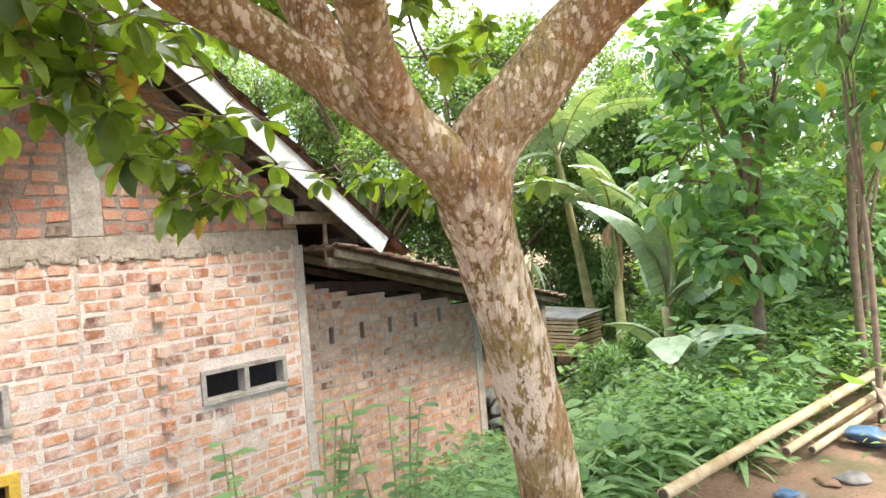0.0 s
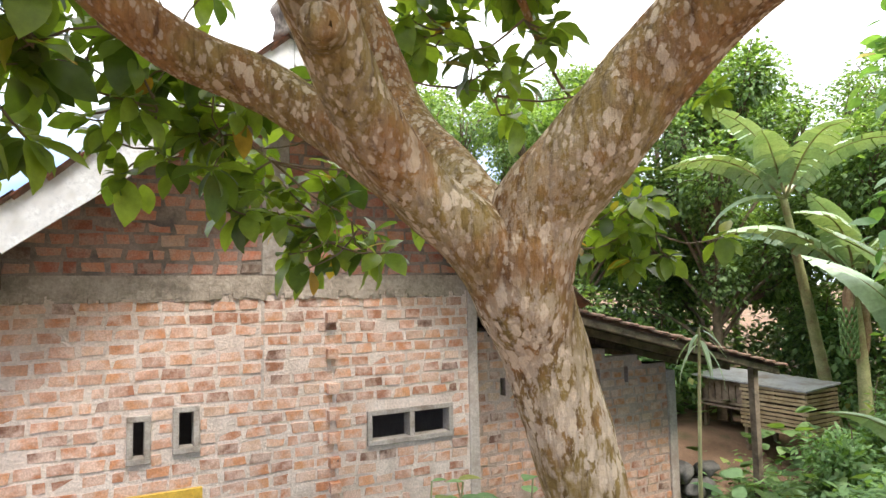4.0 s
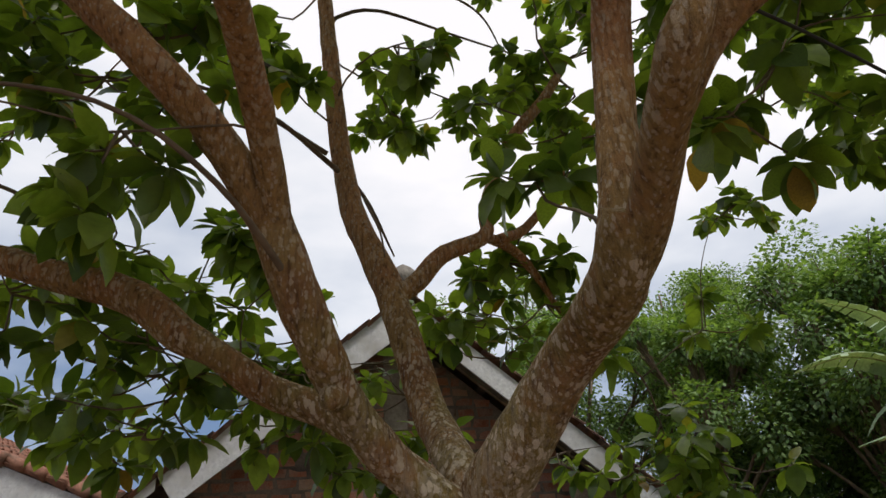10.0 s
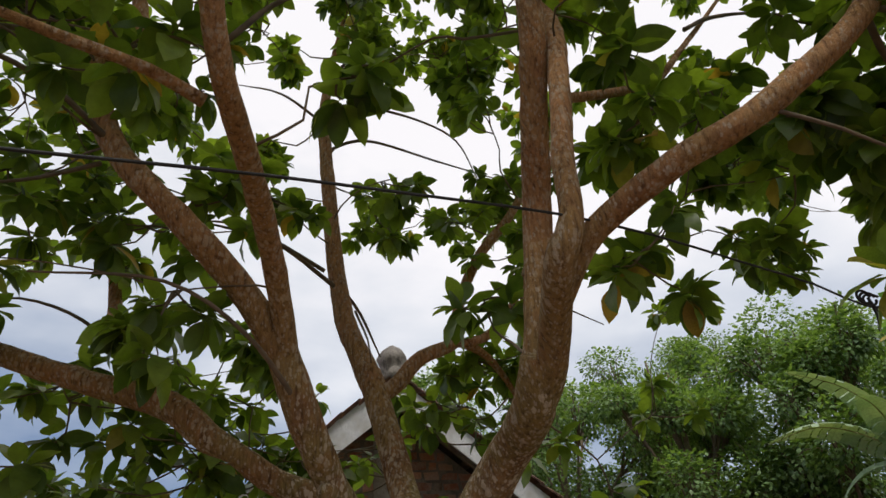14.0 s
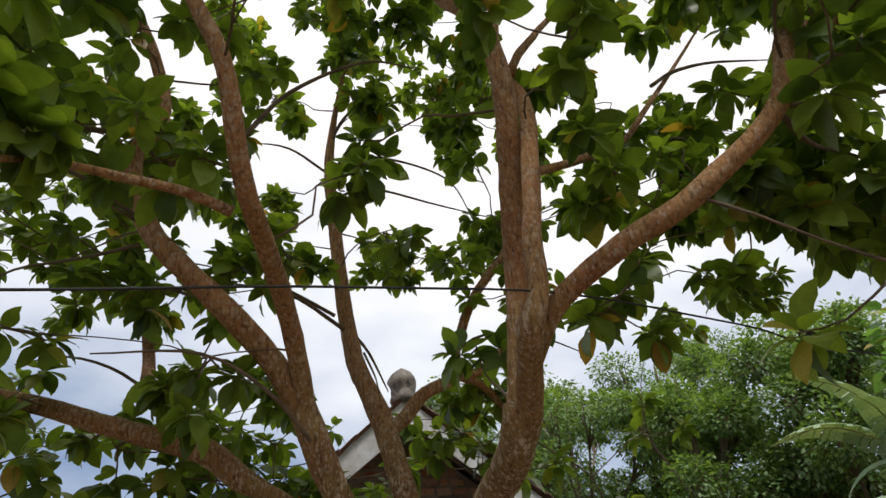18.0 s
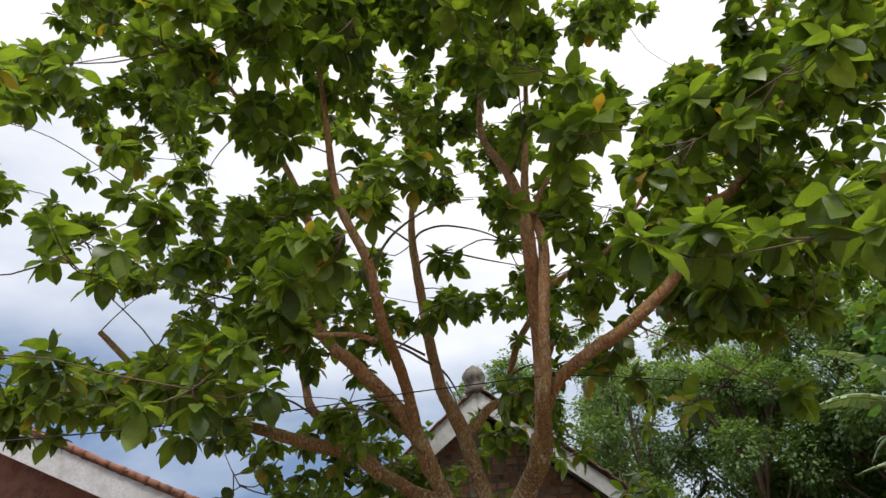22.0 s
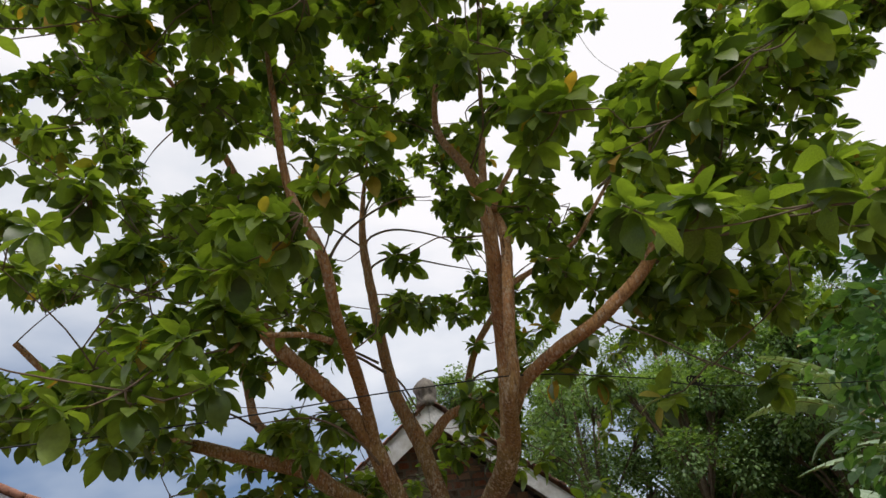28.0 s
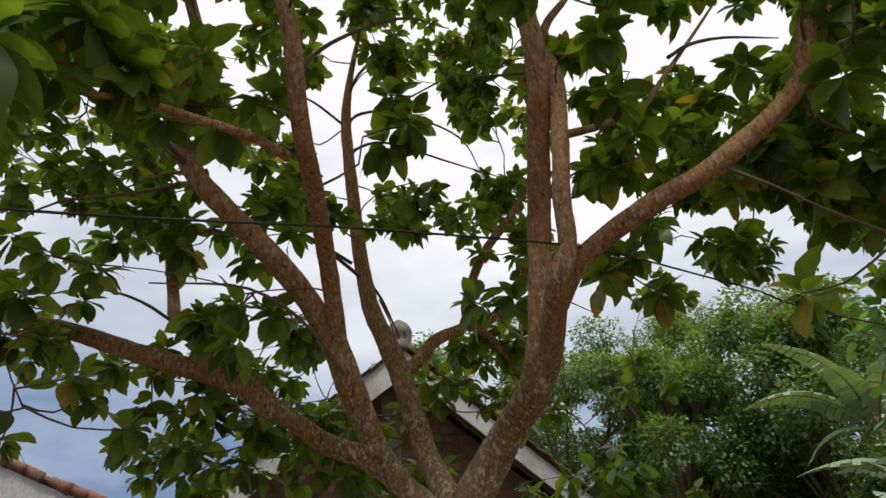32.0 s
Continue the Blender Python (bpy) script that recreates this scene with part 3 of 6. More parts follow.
def vent_window(name, x0, x1, z0, z1, mullions, label):
    """A cast concrete vent frame with open lights."""
    w = thing(name, label, "window", ((x0 + x1) / 2, 0, z0), "", "structure")
    t = 0.045
    part_boxes = [("sill", x0, x1, z0, z0 + t), ("lintel", x0, x1, z1 - t, z1), ("jamb", x0, x0 + t, z0 + t, z1 - t), ("jamb", x1 - t, x1, z0 + t, z1 - t)]
    part_boxes += [("mullion", m - 0.025, m + 0.025, z0 + t, z1 - t) for m in mullions]
    for n, a, b, c, d in part_boxes:
        y = -0.034 if n == "sill" else -0.028
        place(n, Pile().box(a, b, y, 0.11, c, d).mesh(n, CONCRETE, bevel=0.004), w)
    return w


vent_window("window_1", -0.99, -0.825, 1.28, 1.64, [], "small upright grey concrete vent window, open")
vent_window("window_2", -0.67, -0.475, 1.32, 1.68, [], "small upright grey concrete vent window, open")
vent_window("window_3", 0.935, 1.81, 1.175, 1.485, [1.375], "wide grey concrete vent window with two open lights")
yel = thing("window_4", "yellow painted timber window frame low in the wall", "window", (-0.8, 0, 0.2), "", "structure")
for n, a, b, c, d in (("head", -1.15, -0.45, 0.97, 1.05), ("sill", -1.15, -0.45, 0.2, 0.27), ("jamb", -1.15, -1.08, 0.27, 0.97), ("jamb", -0.52, -0.45, 0.27, 0.97)):
    place(n, Pile().box(a, b, -0.03, 0.1, c, d).mesh(n, YELLOW, bevel=0.004), yel)

# toothing: hollow brick ends that stick out of the wall
teeth = Pile()
for k, z in enumerate((2.335, 2.02, 1.72, 1.49, 1.295, 1.09, 0.88, 0.67)):
    x = 0.60 + 0.004 * k
    teeth.box(x - 0.045, x + 0.045, -0.075, 0.02, z - 0.042, z + 0.042)
    for dx in (-0.018, 0.018):
        for dz in (-0.018, 0.018):
            teeth.box(x + dx - 0.008, x + dx + 0.008, -0.078, -0.07, z + dz - 0.009, z + dz + 0.009)
place("brick_tooth", teeth.mesh("brick_tooth", BRICK), wall_front, label="hollow brick ends left sticking out", kind="stuff")

# fascia boards along both rakes, tiles and timber
house_roof = thing("main_roof", "clay tiled gable roof with white painted fascia boards", "roof", (APEX_X, 0, APEX_Z), "", "structure")


def fascia(x0, x1, zf, y, deep, parent, name="fascia_board", cut=(0, 0)):
    p = Pile().prism([(x0, zf(x0)), (x1, zf(x1)), (x1 - cut[1], zf(x1 - cut[1]) - deep), (x0 + cut[0], zf(x0 + cut[0]) - deep)], y, y + 0.022)
    return place(name, p.mesh(name, WHITE, bevel=0.002), parent, label="white painted fascia board, stained at the foot")


fascia(APEX_X, EAVE_R, lambda x: rake(x), FRONT, 0.25, house_roof, cut=(0, 0.12))
fascia(VALLEY_X + 0.24, APEX_X - 0.004, lambda x: rake(x), FRONT, 0.34, house_roof, cut=(0.15, 0))
fascia(VALLEY_X + 0.02, VALLEY_X + 0.238, lambda x: rake(x), FRONT, 0.11, house_roof)
for nm, ya in (("deck", 0.0),):
    for sgn, x0, x1 in ((1, APEX_X, EAVE_R + 0.05), (-1, VALLEY_X, APEX_X)):
        p = Pile().prism([(x0, rake(x0) + 0.0), (x1, rake(x1) + 0.0), (x1, rake(x1) + 0.02), (x0, rake(x0) + 0.02)], FRONT + 0.024, 6.2)
        place("roof_deck", p.mesh("roof_deck", DARKWOOD), house_roof)
for x in np.arange(-1.7, 2.8, 0.55):
    z = rake(x) - 0.10
    p = Pile().box(x - 0.03, x + 0.03, FRONT + 0.03, 0.4, z, z + 0.08)
    place("purlin", p.mesh("purlin", WOOD, bevel=0.004), house_roof)
place("rafter", Pile().prism([(APEX_X, APEX_Z - 0.1), (2.6, rake(2.6) - 0.1), (2.6, rake(2.6) - 0.19), (APEX_X, APEX_Z - 0.19)], -0.30, -0.24).mesh("rafter", WOOD), house_roof)
place("wall_plate", Pile().box(1.75, 2.62, -0.34, -0.24, 2.74, 2.86).mesh("wall_plate", WOOD, bevel=0.005), house_roof)
place("strut", Pile().box(2.16, 2.19, -0.33, -0.30, 2.36, 2.80).mesh("strut", WOOD), house_roof)


def tile_mesh(mat, w=0.2, l=0.27):
    """One pan tile: a curved roll and a flat pan, with thickness."""
    n = 7
    p = Pile()
    prof = [(-w / 2 + w * i / (n - 1), 0.022 * math.sin(math.pi * 2 * i / (n - 1)) + 0.012) for i in range(n)]
    v = [(0, a, b) for a, b in prof] + [(l, a, b + 0.004) for a, b in prof] + [(0, a, b - 0.012) for a, b in prof] + [(l, a, b - 0.010) for a, b in prof]
    f = [(i, i + 1, n + i + 1, n + i) for i in range(n - 1)] + [(2 * n + i, 3 * n + i, 3 * n + i + 1, 2 * n + i + 1) for i in range(n - 1)] + [(n + i, n + i + 1, 3 * n + i + 1, 3 * n + i) for i in range(n - 1)] + [(i, 2 * n + i, 2 * n + i + 1, i + 1) for i in range(n - 1)]
    return p.add(v, f)


TILE_MESH, OLDTILE_MESH = tile_mesh(TILE).mesh("tile", TILE, True), tile_mesh(OLDTILE).mesh("tile", OLDTILE, True)


def tile_slope(parent, top, down, length, y0, y1, mesh, mat, near, limit):
    """Rows of tiles from the ridge point down a slope; the front columns as parts."""
    rng = random.Random(int(top[0] * 100) + 5)
    ang = math.atan2(down[1], down[0])
    src = Pile()
    template = tile_mesh(mat)
    made = 0
    rows = int(length / 0.23) + 1
    for c in range(int((y1 - y0) / 0.19)):
        for r in range(rows):
            s = r * 0.23
            x, z = top[0] + math.cos(ang) * s, top[1] + math.sin(ang) * s + 0.03
            y = y0 + 0.1 + c * 0.19
            m = Matrix.Translation((x, y, z)) @ Matrix.Rotation(-ang, 4, "Y") @ Matrix.Rotation(rng.uniform(-0.05, 0.05), 4, "Z") @ Matrix.Rotation(-0.07 + rng.uniform(-0.03, 0.03), 4, "Y")
            if y < near and made < limit:
                ob = new("tile", mesh)
                ob.parent = parent
                ob.matrix_parent_inverse = parent.matrix_basis.inverted()
                ob.matrix_basis = m
                made += 1
            else:
                src.add([m @ Vector(q) for q in template.v], template.f)
    place("tiles", src.mesh("tiles", mat, True), parent, kind="stuff")


tile_slope(house_roof, (APEX_X, APEX_Z), (1, -PITCH), (EAVE_R - APEX_X + 0.1) * math.hypot(1, PITCH), FRONT - 0.05, 5.5, TILE_MESH, TILE, 0.9, 120)
tile_slope(house_roof, (APEX_X, APEX_Z), (-1, -PITCH), (APEX_X - VALLEY_X) * math.hypot(1, PITCH), FRONT - 0.05, 5.5, TILE_MESH, TILE, 0.9, 100)
ridge = Pile()
for i in range(24):
    y = FRONT - 0.06 + i * 0.25
    tube(ridge, [(APEX_X, y, APEX_Z + 0.02, 0.075), (APEX_X, y + 0.27, APEX_Z + 0.035, 0.085)], 10, 0.3)
place("ridge_cap", ridge.mesh("ridge_cap", CEMENT, True), house_roof, label="weathered rounded ridge caps", kind="stuff")
finial = tagged(new("ridge_finial"), "weathered bulbous cement finial on the ridge end", "finial")
finial.location = (APEX_X, FRONT + 0.1, APEX_Z + 0.05)
fin = Pile()
tube(fin, [(APEX_X, -0.46, APEX_Z - 0.02, 0.15), (APEX_X, -0.46, APEX_Z + 0.06, 0.135), (APEX_X, -0.46, APEX_Z + 0.12, 0.14), (APEX_X, -0.46, APEX_Z + 0.21, 0.16), (APEX_X, -0.46, APEX_Z + 0.30, 0.12), (APEX_X, -0.46, APEX_Z + 0.35, 0.05), (APEX_X, -0.46, APEX_Z + 0.37, 0.02)], 14, 0.03, 0.16)
place("bulb", fin.mesh("bulb", CEMENT, True), finial)

# wing roof that meets the main roof in a valley
wing = thing("wing_roof", "red clay tiled roof of the neighbouring wing", "roof", (-4.5, 0, 3.6), "", "structure")
WING = [(VALLEY_X - 0.04, 2.82), (-2.49, 2.95), (-3.18, 3.24), (-4.54, 3.86), (-6.6, 4.84)]


def wing_line(x):
    """The sagging verge of the wing, steeper towards its ridge."""
    for (xa, za), (xb, zb) in zip(WING, WING[1:]):
        if x >= xb or (xb, zb) == WING[-1]:
            return za + (zb - za) * (x - xa) / (xb - xa)


verge = Pile()
for (xa, za), (xb, zb) in zip(WING, WING[1:]):
    xs = min(xa, VALLEY_X - 0.06)
    if xs > xb:
        fascia(xb, xs, wing_line, FRONT, 0.34 if xb < -3 else 0.13, wing)
    place("roof_deck", Pile().prism([(xb, zb), (xa, za), (xa, za + 0.02), (xb, zb + 0.02)], FRONT + 0.024, 6.2).mesh("roof_deck", DARKWOOD), wing)
    run = math.hypot(xa - xb, zb - za)
    tile_slope(wing, (xb, zb), (xa - xb, za - zb), run - 0.12, FRONT - 0.05, 5.5, TILE_MESH, TILE, 0.6, 60)
    for k in range(max(1, int(run / 0.16))):
        a, b = Vector((xa, -0.57, za + 0.05)).lerp(Vector((xb, -0.57, zb + 0.05)), k * 0.16 / run), Vector((xa, -0.57, za + 0.06)).lerp(Vector((xb, -0.57, zb + 0.06)), min(1, (k + 1.2) * 0.16 / run))
        tube(verge, [(*a, brick_rng.uniform(0.042, 0.055)), (*b, brick_rng.uniform(0.034, 0.042))], 10, 0.05, 0.28, k * 1.3)
place("verge_tiles", verge.mesh("verge_tiles", TILE, True), wing, label="bedded half-round verge tiles", kind="stuff")
place("gable_wall", Pile().prism([(-6.6, 2.64), (VALLEY_X - 0.1, 2.64)] + [(x, z - 0.1) for x, z in WING[1:]], 0.0, 0.1).mesh("gable_wall", TILE), wing, label="rusty brown gable end")

gutter = thing("valley_gutter", "weathered cast concrete valley gutter with a broken spout", "gutter", (-2.15, -0.3, 2.5), "", "structure")


def rough_block(x0, x1, y0, y1, z0, z1, amp, seed):
    """A cast block whose faces are worn and lumpy."""
    bm = bmesh.new()
    bmesh.ops.create_cube(bm, size=1.0)
    bmesh.ops.subdivide_edges(bm, edges=bm.edges[:], cuts=7, use_grid_fill=True)
    for v in bm.verts:
        v.co = Vector(((x0 + x1) / 2 + v.co.x * (x1 - x0), (y0 + y1) / 2 + v.co.y * (y1 - y0), (z0 + z1) / 2 + v.co.z * (z1 - z0)))
        v.co += amp * noise.noise_vector(v.co * 9 + Vector((seed, 0, 0))) + 0.4 * amp * noise.noise_vector(v.co * 30)
    me = bpy.data.meshes.new("block")
    bm.to_mesh(me)
    bm.free()
    me.materials.append(OLDCONC)
    return me


place("trough", rough_block(-2.55, -1.86, -0.60, 0.3, 2.45, 2.60, 0.016, 1), gutter)
place("lip", rough_block(-2.57, -2.38, -0.62, 0.2, 2.46, 2.78, 0.018, 2), gutter)
place("lip", rough_block(-2.04, -1.83, -0.64, 0.2, 2.44, 2.70, 0.030, 3), gutter)
place("lip", rough_block(-2.0, -1.88, -0.60, 0.1, 2.66, 2.79, 0.016, 4), gutter)
place("board", Pile().box(-2.6, -1.9, -0.57, 0.0, 2.40, 2.44).mesh("board", WOOD), gutter)
place("shade_board", Pile().box(-2.36, -1.76, -0.3, -0.28, 2.6, 2.95).mesh("shade_board", DARKWOOD), gutter)

# lean-to roof
lean = thing("lean_to_roof", "low lean-to roof of old mossy clay tiles on bare timber", "roof", (4, 0, 2), "", "structure")


def lean_line(x):
    return 2.46 - 0.236 * (x - 2.2)


place("edge_beam", Pile().prism([(2.15, lean_line(2.15)), (6.1, lean_line(6.1)), (6.1, lean_line(6.1) - 0.07), (2.15, lean_line(2.15) - 0.07)], -0.52, -0.46).mesh("edge_beam", WOOD, bevel=0.006), lean)
place("short_beam", Pile().prism([(2.15, 2.40), (2.75, 2.34), (2.75, 2.24), (2.15, 2.30)], -0.40, -0.34).mesh("short_beam", WOOD, bevel=0.006), lean)
place("tie_beam", Pile().prism([(2.12, 2.18), (4.1, 2.02), (4.1, 1.88), (2.12, 2.04)], 0.5, 0.58).mesh("tie_beam", DARKWOOD, bevel=0.006), lean)
place("roof_deck", Pile().prism([(2.12, lean_line(2.12)), (6.1, lean_line(6.1)), (6.1, lean_line(6.1) + 0.02), (2.12, lean_line(2.12) + 0.02)], -0.5, 3.4).mesh("roof_deck", DARKWOOD), lean)
for y in (0.1, 0.9, 1.7, 2.6):
    place("rafter", Pile().prism([(2.12, lean_line(2.12) - 0.01), (6.0, lean_line(6.0) - 0.01), (6.0, lean_line(6.0) - 0.09), (2.12, lean_line(2.12) - 0.09)], y, y + 0.06).mesh("rafter", WOOD), lean)
tile_slope(lean, (2.12, lean_line(2.12)), (1, -0.236), 4.0 * math.hypot(1, 0.236), -0.58, 3.3, OLDTILE_MESH, OLDTILE, 0.6, 100)
place("post", Pile().box(5.7, 5.78, -0.45, -0.37, -0.9, lean_line(5.7)).mesh("post", WOOD), lean)

# ---- avocado tree ----
tree = thing("avocado_tree", "mottled grey-brown avocado tree with forked limbs and glossy leaves", "tree", (-0.1, -4.38, 0.9))
BOUGHS = {
    "trunk": [(-0.005, -4.341, 0.768, 0.119), (-0.073, -4.349, 1.07, 0.098), (-0.169, -4.366, 1.523, 0.09), (-0.221, -4.372, 1.788, 0.084), (-0.318, -4.384, 2.112, 0.082), (-0.398, -4.373, 2.382, 0.082), (-0.464, -4.397, 2.503, 0.09), (-0.464, -4.434, 2.607, 0.077)],
    "right": [(-0.468, -4.397, 2.503, 0.085), (-0.449, -4.438, 2.641, 0.086), (-0.408, -4.529, 2.738, 0.078), (-0.345, -4.631, 2.868, 0.074), (-0.311, -4.756, 2.957, 0.068), (-0.304, -4.951, 3.031, 0.068), (-0.308, -5.053, 3.159, 0.061)],
    "upright": [(-0.308, -4.897, 2.986, 0.047), (-0.254, -4.938, 3.231, 0.053), (-0.205, -4.923, 3.495, 0.055), (-0.188, -4.955, 3.766, 0.055), (-0.218, -5.094, 4.033, 0.053), (-0.255, -5.287, 4.505, 0.05), (-0.3, -5.231, 4.992, 0.039), (-0.385, -4.87, 5.72, 0.028), (-0.213, -4.75, 6.708, 0.021), (-0.082, -4.892, 7.608, 0.01)],
    "twin": [(-0.299, -4.898, 2.986, 0.047), (-0.28, -5.049, 3.107, 0.05), (-0.311, -5.209, 3.227, 0.046), (-0.355, -5.368, 3.318, 0.045), (-0.315, -5.401, 3.439, 0.037), (-0.277, -5.353, 3.689, 0.037), (-0.213, -5.306, 4.016, 0.038), (-0.128, -5.208, 4.49, 0.037), (-0.143, -5.036, 4.895, 0.034), (-0.049, -4.859, 5.369, 0.03), (0.095, -4.675, 5.973, 0.025), (0.229, -4.627, 6.875, 0.017), (0.37, -4.925, 7.677, 0.01)],
    "arm": [(-0.325, -5.248, 3.247, 0.042), (-0.233, -5.358, 3.421, 0.04), (-0.075, -5.569, 3.533, 0.039), (0.141, -5.722, 3.645, 0.038), (0.44, -5.894, 3.912, 0.036), (0.614, -5.927, 4.279, 0.034), (1.017, -5.819, 4.515, 0.03), (1.524, -5.788, 5.146, 0.02), (2.229, -5.675, 5.85, 0.01)],
    "left_stem": [(-0.472, -4.394, 2.487, 0.069), (-0.569, -4.395, 2.604, 0.063), (-0.657, -4.381, 2.675, 0.055), (-0.762, -4.413, 2.773, 0.055), (-0.84, -4.467, 2.862, 0.05), (-0.918, -4.53, 2.988, 0.056), (-0.992, -4.557, 3.151, 0.059), (-1.077, -4.556, 3.383, 0.057)],
    "left_high": [(-1.045, -4.556, 3.292, 0.051), (-1.204, -4.631, 3.518, 0.051), (-1.435, -4.691, 3.751, 0.049), (-1.724, -4.664, 4.079, 0.047), (-1.865, -4.607, 4.488, 0.044), (-1.799, -4.532, 4.958, 0.035), (-2.098, -4.657, 5.683, 0.024), (-2.681, -4.854, 6.489, 0.013)],
    "dark": [(-1.024, -4.547, 3.244, 0.038), (-1.087, -4.703, 3.497, 0.04), (-1.155, -4.931, 3.647, 0.039), (-1.217, -5.196, 3.711, 0.037), (-1.293, -5.447, 3.82, 0.033), (-1.364, -5.614, 4.133, 0.031), (-1.543, -5.634, 4.583, 0.026), (-1.63, -5.618, 5.316, 0.019), (-1.728, -5.61, 6.23, 0.006)],
    "middle": [(-0.474, -4.402, 2.542, 0.067), (-0.484, -4.209, 2.729, 0.062), (-0.508, -3.977, 2.938, 0.063), (-0.562, -3.816, 3.28, 0.062), (-0.619, -3.702, 3.548, 0.063), (-0.725, -3.619, 3.849, 0.056), (-0.782, -3.528, 4.24, 0.049), (-0.825, -3.456, 4.734, 0.046), (-0.878, -3.384, 5.426, 0.04), (-0.85, -3.359, 5.931, 0.026), (-0.755, -3.408, 6.582, 0.013)],
    "side": [(-0.573, -3.759, 3.416, 0.04), (-0.476, -3.75, 3.497, 0.041), (-0.349, -3.722, 3.64, 0.04), (-0.15, -3.712, 3.747, 0.034), (-0.125, -3.682, 3.919, 0.029), (0.013, -3.711, 4.257, 0.031), (0.249, -3.712, 4.579, 0.027), (0.415, -3.703, 4.857, 0.016)],
    "side_low": [(-0.155, -3.712, 3.747, 0.026), (0.026, -3.603, 3.733, 0.023), (0.168, -3.523, 3.637, 0.018), (0.278, -3.502, 3.463, 0.012)],
    "side_up": [(-0.07, -3.68, 3.749, 0.025), (0.091, -3.623, 3.845, 0.024), (0.27, -3.65, 4.079, 0.02), (0.359, -3.695, 4.341, 0.013)],
    "left_low": [(-0.547, -4.391, 2.582, 0.057), (-0.709, -4.245, 2.77, 0.052), (-0.876, -4.147, 2.902, 0.051), (-1.043, -4.121, 2.969, 0.051), (-1.205, -4.134, 3.077, 0.044), (-1.309, -4.109, 3.138, 0.056), (-1.48, -4.055, 3.28, 0.057), (-1.812, -3.951, 3.397, 0.05), (-2.225, -3.845, 3.552, 0.046), (-2.866, -3.849, 3.767, 0.034), (-3.465, -4.055, 4.338, 0.021)],
    "left_fork": [(-1.474, -4.055, 3.268, 0.042), (-1.599, -3.909, 3.398, 0.044), (-1.69, -3.768, 3.567, 0.044), (-1.848, -3.595, 3.753, 0.039), (-1.912, -3.406, 3.979, 0.036), (-2.005, -3.359, 4.404, 0.025)],
}
